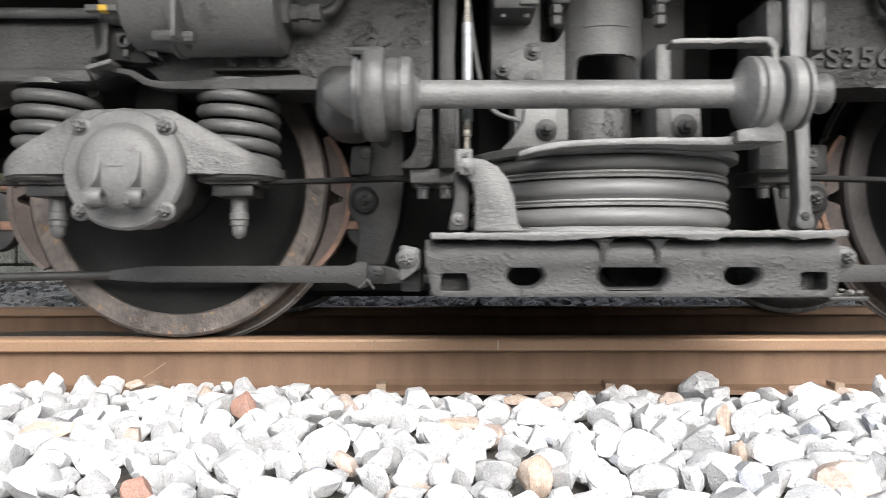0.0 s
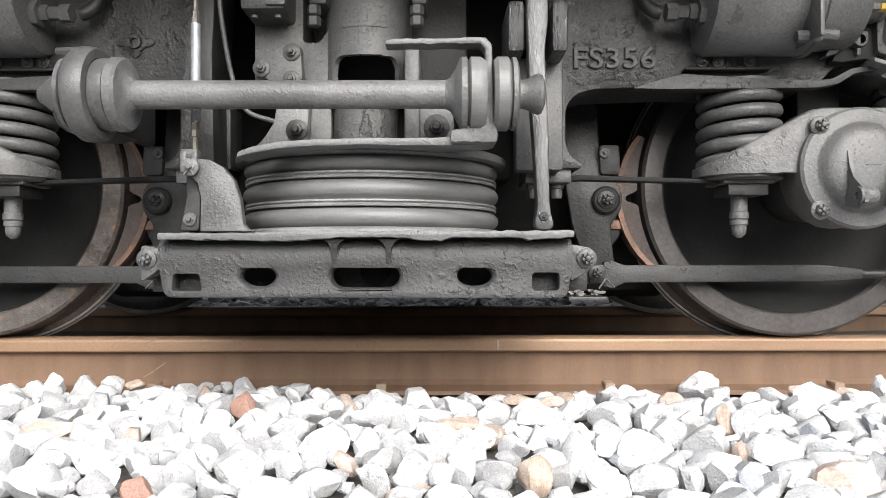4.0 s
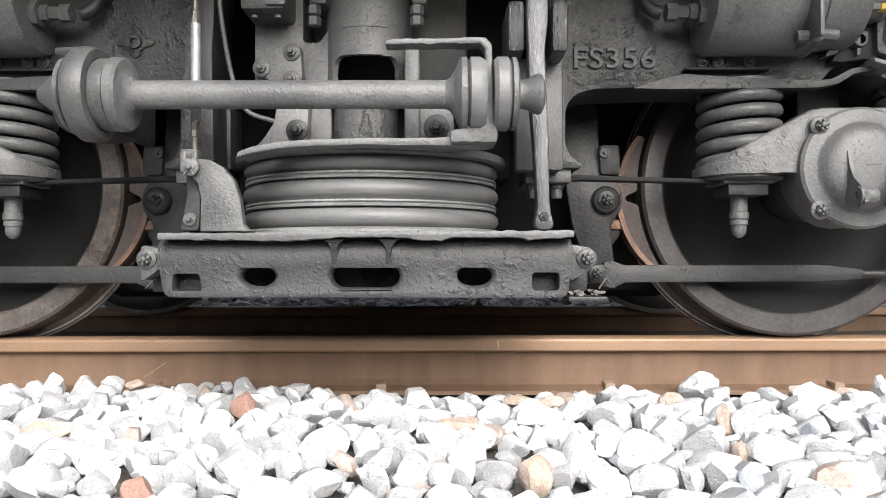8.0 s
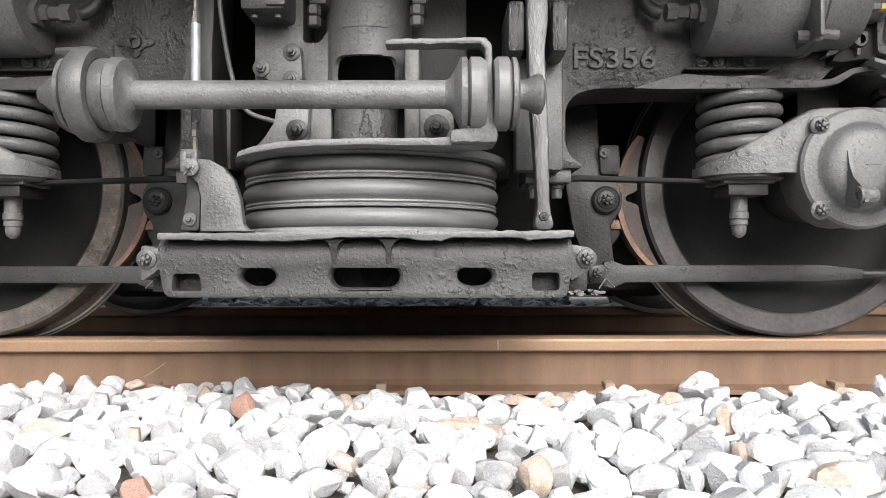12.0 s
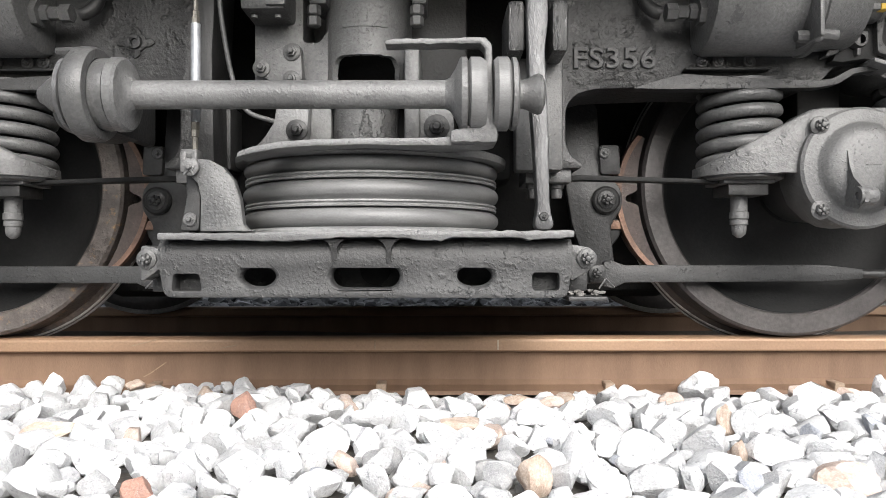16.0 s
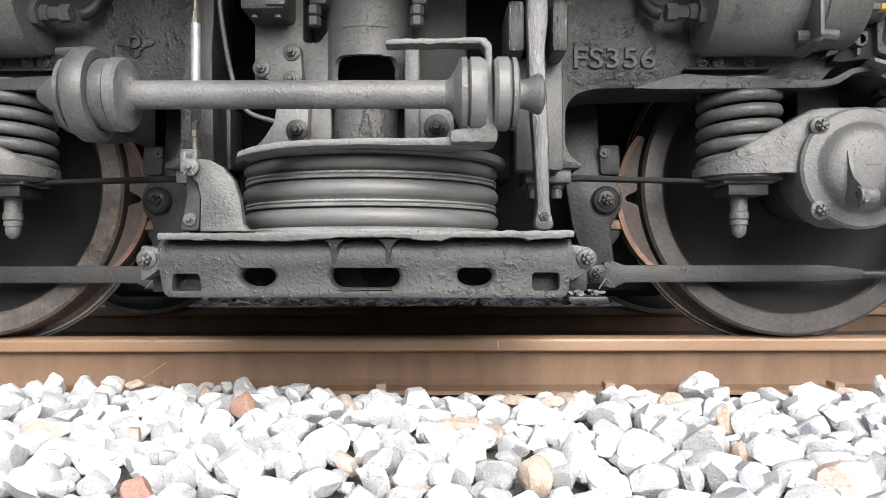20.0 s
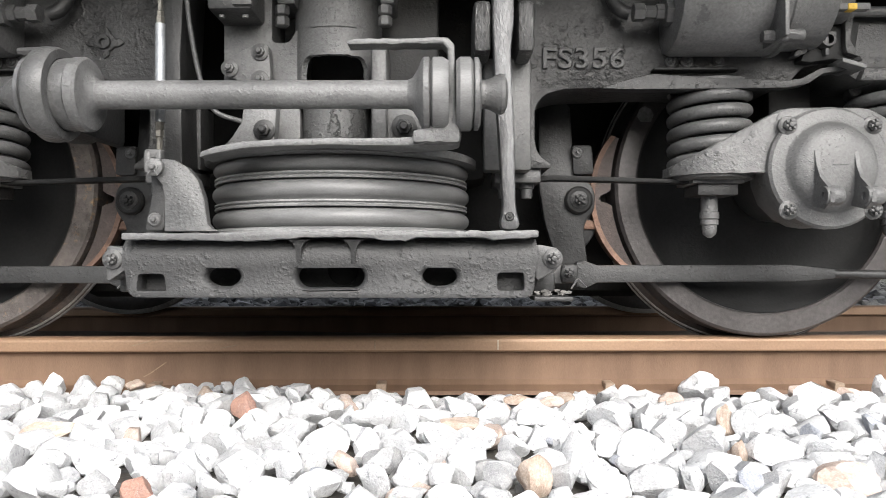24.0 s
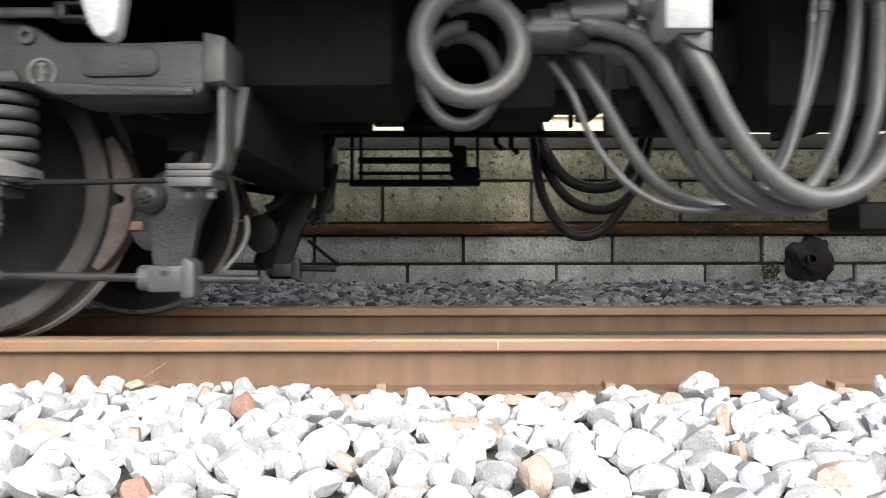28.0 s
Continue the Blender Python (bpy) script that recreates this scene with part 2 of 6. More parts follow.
# ---- building helpers ----
def part(name, bm, material, parent=None, label="", mirror=False, sharp=38):
    """Links a bmesh as one mesh object under a thing or a part. mirror: turned to the other end of its thing (x to -x)."""
    if mirror:
        bmesh.ops.scale(bm, vec=(-1, 1, 1), verts=bm.verts)
    bmesh.ops.recalc_face_normals(bm, faces=bm.faces)
    me = bpy.data.meshes.new(name)
    bm.to_mesh(me)
    bm.free()
    me.materials.append(material)
    me.polygons.foreach_set("use_smooth", [True] * len(me.polygons))
    me.set_sharp_from_angle(angle=radians(sharp))
    ob = new(name, me)
    if parent:
        ob.parent = parent
    if label:
        ob["label"] = label
    return ob


def soften(bm, verts, width, segments=2):
    """Rounds the hard edges among those vertices."""
    if width <= 0:
        return
    vs = set(verts)
    es = [e for e in bm.edges if e.verts[0] in vs and e.verts[1] in vs and len(e.link_faces) == 2 and e.calc_face_angle(0) > 0.6]
    if es:
        bmesh.ops.bevel(bm, geom=es, offset=width, offset_type="OFFSET", segments=segments, profile=0.5, affect="EDGES", clamp_overlap=True)


def box(bm, x0, x1, y0, y1, z0, z1, bev=0.004):
    r = bmesh.ops.create_cube(bm, size=1.0)["verts"]
    bmesh.ops.scale(bm, vec=(abs(x1 - x0), abs(y1 - y0), abs(z1 - z0)), verts=r)
    bmesh.ops.translate(bm, vec=((x0 + x1) / 2, (y0 + y1) / 2, (z0 + z1) / 2), verts=r)
    soften(bm, r, bev)
    return bm


def slab(bm, pts, y0, y1, bev=0.004, holes=()):
    """A plate with an outline in x and z, from y0 to y1, with holes that go through."""
    if not holes:
        front = bm.faces.new([bm.verts.new((x, y0, z)) for x, z in pts])
        faces = [front]
    else:
        edges = []
        for loop in (pts, *holes):
            vs = [bm.verts.new((x, y0, z)) for x, z in loop]
            edges += [bm.edges.new((a, b)) for a, b in zip(vs, vs[1:] + vs[:1])]
        faces = [g for g in bmesh.ops.triangle_fill(bm, edges=edges, use_beauty=True)["geom"] if isinstance(g, bmesh.types.BMFace)]
    g = bmesh.ops.extrude_face_region(bm, geom=faces)["geom"]
    moved = [v for v in g if isinstance(v, bmesh.types.BMVert)]
    bmesh.ops.translate(bm, vec=(0, y1 - y0, 0), verts=moved)
    allv = set(moved)
    for f in faces:
        allv.update(f.verts)
    bmesh.ops.recalc_face_normals(bm, faces=bm.faces)
    soften(bm, allv, bev)
    return bm


def rounded(pts, radius, steps=4):
    """The outline with its corners rounded."""
    out = []
    n = len(pts)
    for i in range(n):
        p, a, b = Vector(pts[i]), Vector(pts[i - 1]), Vector(pts[(i + 1) % n])
        da, db = a - p, b - p
        r = min(radius, da.length * 0.45, db.length * 0.45)
        s, e = p + da.normalized() * r, p + db.normalized() * r
        for k in range(steps + 1):
            t = k / steps
            q = s * (1 - t) ** 2 + p * 2 * t * (1 - t) + e * t ** 2
            out.append((q.x, q.y))
    return out


def oval(cx, cz, rx, rz, n=24, flat=0.0):
    """An oval outline; flat adds a straight stretch of that half length."""
    out = []
    for k in range(n):
        a = 2 * math.pi * k / n
        c = math.cos(a)
        out.append((cx + rx * c + (flat if c > 0 else -flat), cz + rz * math.sin(a)))
    return out


def lathe(bm, profile, centre, axis="Z", seg=40, cap=True):
    """Turns (radius, height) pairs about an axis through centre."""
    rings = []
    c = Vector(centre)
    for r, h in profile:
        ring = []
        for k in range(seg):
            a = 2 * math.pi * k / seg
            p, q = r * math.cos(a), r * math.sin(a)
            v = {"Z": (p, q, h), "X": (h, p, q), "Y": (p, h, q)}[axis]
            ring.append(bm.verts.new(c + Vector(v)))
        rings.append(ring)
    for a, b in zip(rings, rings[1:]):
        for k in range(seg):
            bm.faces.new((a[k], a[(k + 1) % seg], b[(k + 1) % seg], b[k]))
    if cap:
        bm.faces.new(rings[0])
        bm.faces.new(rings[-1])
    return bm


def ring_lathe(bm, profile, centre, axis="Z", seg=40):
    """Turns a closed profile about an axis: a ring."""
    return lathe(bm, list(profile) + [profile[0]], centre, axis, seg, cap=False)


def smooth_path(pts, steps=6):
    """A curve through the points."""
    p = [Vector(q) for q in pts]
    p = [p[0] * 2 - p[1]] + p + [p[-1] * 2 - p[-2]]
    out = []
    for i in range(1, len(p) - 2):
        for k in range(steps):
            t = k / steps
            out.append(0.5 * ((2 * p[i]) + (p[i + 1] - p[i - 1]) * t + (2 * p[i - 1] - 5 * p[i] + 4 * p[i + 1] - p[i + 2]) * t * t + (3 * p[i] - p[i - 1] - 3 * p[i + 1] + p[i + 2]) * t ** 3))
    out.append(p[-2])
    return out


def tube(bm, path, radius, seg=12, wide=1.0):
    """A round bar along a path; wide stretches its section across."""
    path = [Vector(q) for q in path]
    rings = []
    side = None
    for i, q in enumerate(path):
        d = (path[min(i + 1, len(path) - 1)] - path[max(i - 1, 0)]).normalized()
        if side is None:
            side = d.orthogonal().normalized()
        side = (side - d * side.dot(d)).normalized()
        up = d.cross(side)
        r = radius[i] if isinstance(radius, list) else radius
        rings.append([bm.verts.new(q + side * r * math.cos(2 * math.pi * k / seg) * wide + up * r * math.sin(2 * math.pi * k / seg)) for k in range(seg)])
    for a, b in zip(rings, rings[1:]):
        for k in range(seg):
            bm.faces.new((a[k], a[(k + 1) % seg], b[(k + 1) % seg], b[k]))
    bm.faces.new(rings[0])
    bm.faces.new(rings[-1])
    return bm


def hexbolt(bm, x, y, z, r, long=0.02, washer=True, turn=0.0):
    """A bolt head that faces the near side (-y), on its washer."""
    if washer:
        lathe(bm, [(r * 1.6, 0.003), (r * 1.6, -0.004), (r * 1.35, -0.006)], (x, y, z), "Y", 20)
    pts = [(x + r * math.cos(math.pi * k / 3 + turn), z + r * math.sin(math.pi * k / 3 + turn)) for k in range(6)]
    slab(bm, pts, y + 0.003, y - long, r * 0.12)
    lathe(bm, [(r * 0.55, -long), (r * 0.55, -long - r * 0.6), (r * 0.4, -long - r * 0.75)], (x, y, z), "Y", 14)
    return bm


def castle_bolt(bm, x, y, z, r):
    """A slotted nut with its split pin on a stud that faces the near side (-y)."""
    lathe(bm, [(r * 1.7, 0.003), (r * 1.7, -0.004), (r * 1.45, -0.006)], (x, y, z), "Y", 20)
    pts = [(x + r * 1.1 * math.cos(math.pi * k / 3 + 0.3), z + r * 1.1 * math.sin(math.pi * k / 3 + 0.3)) for k in range(6)]
    slab(bm, pts, y + 0.003, y - 0.014, r * 0.1)
    for k in range(6):
        a = math.pi * k / 3 + 0.3
        p, q = x + 0.74 * r * math.cos(a), z + 0.74 * r * math.sin(a)
        box(bm, p - r * 0.24, p + r * 0.24, y - 0.02, y - 0.012, q - r * 0.24, q + r * 0.24, 0.0008)
    lathe(bm, [(r * 0.52, -0.01), (r * 0.52, -0.021), (r * 0.4, -0.0235), (r * 0.15, -0.0245)], (x, y, z), "Y", 14)
    tube(bm, [(x - r * 1.15, y - 0.0165, z - r * 0.35), (x + r * 1.0, y - 0.0165, z + r * 0.45)], 0.0018, 6)
    return bm


def B():
    return bmesh.new()


def ragged(pts, seed, amp=0.002, step=0.012):
    """The outline with a worn, uneven edge."""
    rr = random.Random(seed)
    out = []
    for (x0, z0), (x1, z1) in zip(pts, pts[1:] + pts[:1]):
        n = max(1, int(math.hypot(x1 - x0, z1 - z0) / step))
        for k in range(n):
            j = rr.uniform(-amp, amp) if k else 0.0
            out.append((x0 + (x1 - x0) * k / n, z0 + (z1 - z0) * k / n + j))
    return out


# ---- the track ----
def rail_profile():
    """Half outline of a 50 kg rail, top at 0, as (offset, height)."""
    return [(0.0, 0.0), (0.022, -0.001), (0.030, -0.006), (0.0325, -0.012), (0.0335, -0.035), (0.0315, -0.039), (0.0125, -0.045), (0.0085, -0.056), (0.0078, -0.090), (0.010, -0.118), (0.024, -0.131), (0.062, -0.141), (0.0635, -0.152), (0.0, -0.153)]


def sweep(bm, outline, x0, x1, y):
    """A bar of that section along the track."""
    va = [bm.verts.new((x0, y + p, q)) for p, q in outline]
    vb = [bm.verts.new((x1, y + p, q)) for p, q in outline]
    n = len(outline)
    for k in range(n):
        bm.faces.new((va[k], va[(k + 1) % n], vb[(k + 1) % n], vb[k]))
    bm.faces.new(va)
    bm.faces.new(vb)
    return bm


def rail(name, y, label):
    half = rail_profile()
    head = half[:6] + [(0.0125, -0.0425)]
    foot = [(0.0125, -0.0425), (0.0105, -0.047)] + half[7:]
    ob = tagged(new(name), label, "rail", kind="structure")
    for nm, h, m in (("rail_head", head, RAIL_TOP), ("rail_web", foot, RAIL)):
        outline = h + [(-a, b) for a, b in reversed(h) if a > 0]
        part(nm, sweep(B(), outline, -60.0, 60.0, y), m, ob, sharp=14)
    return ob


rail("rail_near", -0.566, "brown rusted steel rail on the pale ballast")
near_rail = bpy.data.objects["rail_near"]
for x, w, m in ((0.1482, 0.0032, CHALK), (-0.1884, 0.004, RAIL_CHALK)):
    part("chalk_mark", box(B(), x, x + w, -0.6005, -0.599, -0.034, -0.008, 0), m, near_rail)
for x, z, w, tilt in ((-0.8168, -0.0137, 0.07, 0.25), (-0.5852, -0.0245, 0.05, 0.2), (-0.7862, -0.0848, 0.05, 0.6), (-0.8143, -0.1036, 0.03, 0.5)):
    bm = box(B(), -w / 2, w / 2, -0.0004, 0.0004, -0.0014, 0.0014, 0)
    ob = part("paint_scuff", bm, RAIL_CHALK, near_rail, "faint yellowish scuff")
    ob.matrix_basis = pose(x, -0.6 if z > -0.04 else -0.5758, z, 0, -math.degrees(tilt), 0)
rail("rail_far", 0.566, "dark brown steel rail under the train")


def stone_mesh(rng, size, level):
    """One crushed stone: a lump split along a dozen planes, with worn edges and a rough face."""
    bm = B()
    bmesh.ops.create_icosphere(bm, subdivisions=level, radius=1.0)
    cuts = []
    for _ in range(rng.randint(12, 17)):
        d = Vector((rng.gauss(0, 1), rng.gauss(0, 1), rng.gauss(0, 1))).normalized()
        cuts.append((d, rng.uniform(0.42, 0.82)))
    off = Vector((rng.uniform(0, 50), 0, 0))
    for v in bm.verts:
        for d, h in cuts:
            over = v.co.dot(d) - h
            if over > 0:
                v.co -= d * over
        v.co *= 1 + 0.07 * noise.noise(v.co * 2.2 + off) + 0.06 * noise.noise(v.co * 6.0 + off)
    lo = [min(v.co[k] for v in bm.verts) for k in range(3)]
    hi = [max(v.co[k] for v in bm.verts) for k in range(3)]
    for v in bm.verts:
        v.co = Vector([((v.co[k] - lo[k]) / (hi[k] - lo[k]) * 2 - 1) * size[k] for k in range(3)])
    return bm


ROCKS = []
rng = random.Random(5)
for _ in range(40):
    bm = stone_mesh(rng, (1.0, 1.0, 1.0), 3)
    me = bpy.data.meshes.new("stone")
    bm.to_mesh(me)
    bm.free()
    me.polygons.foreach_set("use_smooth", [True] * len(me.polygons))
    me.set_sharp_from_angle(angle=radians(20))
    ROCKS.append(me)


def shapes_of(count, level):
    """Plain lists of stone shapes for the joined heaps."""
    made = []
    for _ in range(count):
        bm = stone_mesh(rng, (rng.uniform(0.95, 1.3), rng.uniform(0.8, 1.1), rng.uniform(0.6, 0.9)), level)
        bm.verts.index_update()
        made.append(([v.co[:] for v in bm.verts], [[v.index for v in f.verts] for f in bm.faces]))
        bm.free()
    return made


PEBBLES, COBBLES = shapes_of(20, 1), shapes_of(24, 2)


def scatter(name, spots, material, label, shapes=None):
    """Many stones in one mesh. spots: (place, radius)."""
    verts, faces = [], []
    for p, r in spots:
        vs, fs = rng.choice(shapes or PEBBLES)
        q = Euler((rng.uniform(-0.7, 0.7), rng.uniform(-0.7, 0.7), rng.uniform(0, 6.28))).to_matrix()
        base = len(verts)
        verts += [tuple(q @ Vector(v) * r + Vector(p)) for v in vs]
        faces += [[i + base for i in f] for f in fs]
    me = bpy.data.meshes.new(name)
    me.from_pydata(verts, [], faces)
    if shapes:
        me.polygons.foreach_set("use_smooth", [True] * len(me.polygons))
        me.set_sharp_from_angle(angle=radians(30))
    me.materials.append(material)
    return tagged(new(name, me), label, "ballast", kind="stuff")


def bed_height(x, y):
    """The height of the ballast bed across the track."""
    if y < -0.50:
        base = -0.150 if y > -0.66 else -0.142
        base -= max(0.0, -1.9 - y) * 0.35
    elif y < 0.50:
        base = -0.15
    elif y < 0.66:
        base = -0.09
    else:
        base = min(-0.02, -0.08 + (y - 0.66) * 0.03)
    if -0.80 < y < -0.5 and x > -0.3:
        base -= 0.016
    return base + 0.012 * noise.noise((x * 2.2, y * 2.2, 3.0))


bm = B()
ys = [-400, -60, -8, -4] + [-3.4 + 0.1 * k for k in range(65)] + [3.2, 60, 400]
xs = [-400, -60, -12] + [-8 + 0.25 * k for k in range(65)] + [12, 60, 400]
grid = [[bm.verts.new((x, y, (bed_height(x, y) if -3.5 < y < 3.1 else (-0.55 if y < 0 else 0.0)) - 0.02)) for x in xs] for y in ys]
for a, b in zip(grid, grid[1:]):
    for k in range(len(xs) - 1):
        bm.faces.new((a[k], a[k + 1], b[k + 1], b[k]))
tagged(part("ground", bm, SOIL, sharp=80), "dark bed of ballast and earth under the stones", "ground", kind="structure")

# the pale shoulder before the near rail: the stones on top, nearest the camera, are parts of their own
ballast = tagged(new("ballast"), "loose pale crushed stones heaped beside the rail", "ballast", kind="structure")
# single stones of the heap's face: place, half width, half height, colour
MARKED = []
MARKED += [(*q, STONE_PART) for q in ((-1.098, -0.736, -0.125, 0.0344, 0.0289), (-1.056, -0.7, -0.125, 0.0351, 0.0279), (-1.008, -0.7, -0.113, 0.0278, 0.0361), (-0.925, -0.7, -0.119, 0.0454, 0.0377), (-0.856, -0.7, -0.114, 0.0264, 0.0361), (-0.732, -0.775, -0.125, 0.0646, 0.0283), (-0.635, -0.81, -0.125, 0.0413, 0.0216), (-0.518, -0.7, -0.12, 0.0351, 0.0328), (-0.432, -0.764, -0.125, 0.0325, 0.0269), (-0.366, -0.785, -0.125, 0.0237, 0.0281), (-0.293, -0.806, -0.125, 0.0359, 0.0309), (-0.151, -0.847, -0.125, 0.0391, 0.0347), (-0.057, -0.848, -0.125, 0.0444, 0.0347), (0.035, -0.922, -0.125, 0.0399, 0.0317), (0.077, -0.862, -0.125, 0.02, 0.0209), (0.123, -0.911, -0.125, 0.0324, 0.0218))]
MARKED += [(*q, STONE_PART) for q in ((0.337, -0.838, -0.125, 0.0311, 0.0273), (0.405, -0.785, -0.125, 0.0307, 0.0313), (0.457, -0.771, -0.125, 0.0253, 0.0268), (0.494, -0.839, -0.125, 0.0338, 0.0227), (0.66, -0.7, -0.125, 0.0483, 0.0508), (0.668, -0.814, -0.125, 0.0302, 0.0307), (0.73, -0.854, -0.125, 0.0308, 0.0255), (0.793, -0.829, -0.125, 0.0422, 0.0335), (0.897, -0.816, -0.125, 0.0576, 0.0445), (1.019, -0.831, -0.125, 0.0272, 0.0228), (1.128, -0.704, -0.125, 0.019, 0.0425), (-0.994, -0.902, -0.125, 0.026, 0.0292), (-0.877, -0.938, -0.125, 0.0446, 0.0328), (-0.753, -0.855, -0.125, 0.0335, 0.018), (-0.677, -1.066, -0.125, 0.0422, 0.0289), (-0.646, -0.868, -0.125, 0.0465, 0.0328))]
MARKED += [(*q, STONE_PART) for q in ((-0.578, -1.067, -0.125, 0.0375, 0.0223), (-0.478, -1.033, -0.125, 0.0299, 0.0241), (-0.296, -0.982, -0.125, 0.0471, 0.0347), (-0.246, -0.932, -0.125, 0.0256, 0.0286), (-0.161, -1.036, -0.125, 0.055, 0.0375), (-0.083, -1.036, -0.125, 0.0359, 0.0375), (0.107, -1.001, -0.125, 0.0367, 0.0315), (0.207, -1.012, -0.125, 0.0546, 0.034), (0.283, -0.97, -0.125, 0.0374, 0.0308), (0.358, -1.014, -0.125, 0.0485, 0.0408), (0.445, -1.004, -0.125, 0.0342, 0.0315), (0.497, -1.075, -0.125, 0.0349, 0.0326), (0.61, -1.113, -0.125, 0.0295, 0.0457), (0.673, -1.091, -0.125, 0.0346, 0.0258), (0.774, -1.017, -0.125, 0.0424, 0.0339), (0.83, -1.068, -0.125, 0.0491, 0.0367))]
MARKED += [(*q, STONE_PART) for q in ((-0.64, -1.199, -0.125, 0.0373, 0.0334), (-0.52, -1.268, -0.125, 0.0384, 0.0181), (-0.483, -1.239, -0.125, 0.0258, 0.0289), (-0.414, -1.201, -0.125, 0.0468, 0.0334), (-0.361, -1.16, -0.125, 0.0307, 0.0307), (-0.299, -1.233, -0.125, 0.0363, 0.0267), (-0.22, -1.233, -0.125, 0.0498, 0.0349), (-0.141, -1.234, -0.125, 0.0249, 0.0441), (-0.075, -1.234, -0.125, 0.0394, 0.0348), (0, -1.235, -0.125, 0.0394, 0.0406), (0.069, -1.204, -0.125, 0.034, 0.0333), (0.129, -1.243, -0.125, 0.0309, 0.0254), (0.18, -1.196, -0.125, 0.0245, 0.0299), (0.245, -1.28, -0.125, 0.038, 0.0392), (0.307, -1.229, -0.125, 0.0312, 0.0268), (0.354, -1.259, -0.125, 0.0427, 0.0376))]
MARKED += [(*q, STONE_PART) for q in ((0.436, -1.148, -0.125, 0.0365, 0.0347), (0.48, -1.238, -0.125, 0.0414, 0.0429), (0.575, -1.303, -0.125, 0.0442, 0.0385), (0.694, -1.276, -0.125, 0.0421, 0.027), (0.752, -1.269, -0.125, 0.0252, 0.0249), (-0.729, -1.335, -0.125, 0.0239, 0.0482), (-0.661, -1.342, -0.125, 0.038, 0.0319), (-0.587, -1.33, -0.125, 0.048, 0.0269), (-0.51, -1.349, -0.125, 0.0312, 0.0243), (-0.584, -1.473, -0.125, 0.0254, 0.0189), (-0.411, -1.427, -0.125, 0.0265, 0.0297), (-0.331, -1.375, -0.125, 0.0416, 0.0414), (-0.351, -1.469, -0.125, 0.0255, 0.0238), (-0.251, -1.376, -0.125, 0.0259, 0.0331), (-0.194, -1.449, -0.125, 0.0389, 0.0242), (-0.106, -1.434, -0.125, 0.0246, 0.0295))]
MARKED += [(*q, STONE_PART) for q in ((-0.045, -1.386, -0.125, 0.0412, 0.0338), (-0.004, -1.423, -0.125, 0.0204, 0.0268), (-0.052, -1.496, -0.125, 0.029, 0.0167), (0.028, -1.383, -0.125, 0.0275, 0.036), (0.075, -1.497, -0.125, 0.0265, 0.0139), (0.194, -1.419, -0.125, 0.0249, 0.0299), (0.246, -1.462, -0.125, 0.0359, 0.0316), (0.385, -1.437, -0.125, 0.0245, 0.0294), (0.434, -1.431, -0.125, 0.0246, 0.0276), (0.541, -1.479, -0.125, 0.021, 0.0188), (0.708, -1.375, -0.125, 0.0185, 0.031))]
MARKED += [(*q, STONE_TAN) for q in ((-0.799, -0.7, -0.112, 0.0293, 0.0148), (-0.608, -0.711, -0.125, 0.0233, 0.0147), (0.183, -0.837, -0.125, 0.0406, 0.0152), (0.301, -0.811, -0.125, 0.0275, 0.0169), (0.035, -1.072, -0.125, 0.0408, 0.0196), (0.582, -1.066, -0.125, 0.0199, 0.0433), (-0.772, -1.148, -0.125, 0.0619, 0.0272), (0.52, -1.282, -0.125, 0.018, 0.028), (0.145, -1.407, -0.125, 0.0323, 0.0402))]
MARKED += [(*q, STONE_PINK) for q in ((-0.23, -0.859, -0.125, 0.0321, 0.021), (0.253, -0.869, -0.125, 0.0332, 0.0193), (0.537, -0.853, -0.125, 0.0309, 0.0256), (0.899, -0.732, -0.125, 0.0259, 0.0193), (0.987, -0.804, -0.125, 0.0318, 0.0278), (-0.588, -1.183, -0.125, 0.0194, 0.0241), (-0.166, -1.339, -0.125, 0.021, 0.0235), (0.615, -1.446, -0.125, 0.0477, 0.035))]
MARKED += [(*q, STONE_GREY) for q in ((-0.948, -0.914, -0.125, 0.0194, 0.0261), (-0.803, -0.867, -0.125, 0.0293, 0.0298), (0.587, -1.207, -0.125, 0.0191, 0.0213), (-0.528, -1.453, -0.125, 0.0302, 0.0241), (0.085, -1.418, -0.125, 0.0249, 0.0249), (0.317, -1.447, -0.125, 0.0399, 0.032), (0.511, -1.448, -0.125, 0.0286, 0.0223))]
MARKED += [(*q, STONE_RED) for q in ((-0.454, -0.907, -0.125, 0.0364, 0.0393), (-0.453, -1.479, -0.125, 0.0252, 0.0235))]
MARKED += [(*q, STONE_BLUE) for q in ((0.868, -1.101, -0.125, 0.0229, 0.032), (0.702, -1.184, -0.125, 0.0215, 0.0302), (0.471, -1.448, -0.125, 0.0242, 0.0223))]
skins = {}


def stone(x, y, z, half, material, turn):
    """One loose stone of the shoulder."""
    me = rng.choice(ROCKS)
    key = (me.name, material.name)
    if key not in skins:
        skins[key] = me.copy()
        skins[key].materials.append(material)
    ob = new("stone", skins[key])
    ob.parent = ballast
    ob.matrix_basis = Matrix.LocRotScale((x, y, z), Euler(turn), Vector(half))
    return ob


for x, y, z, w, h, m in MARKED:
    stone(x, y, z, (w * 0.97, 0.46 * (w + h), h * 0.93), m, (rng.uniform(-0.2, 0.2), rng.uniform(-0.12, 0.12), rng.uniform(-0.25, 0.25)))

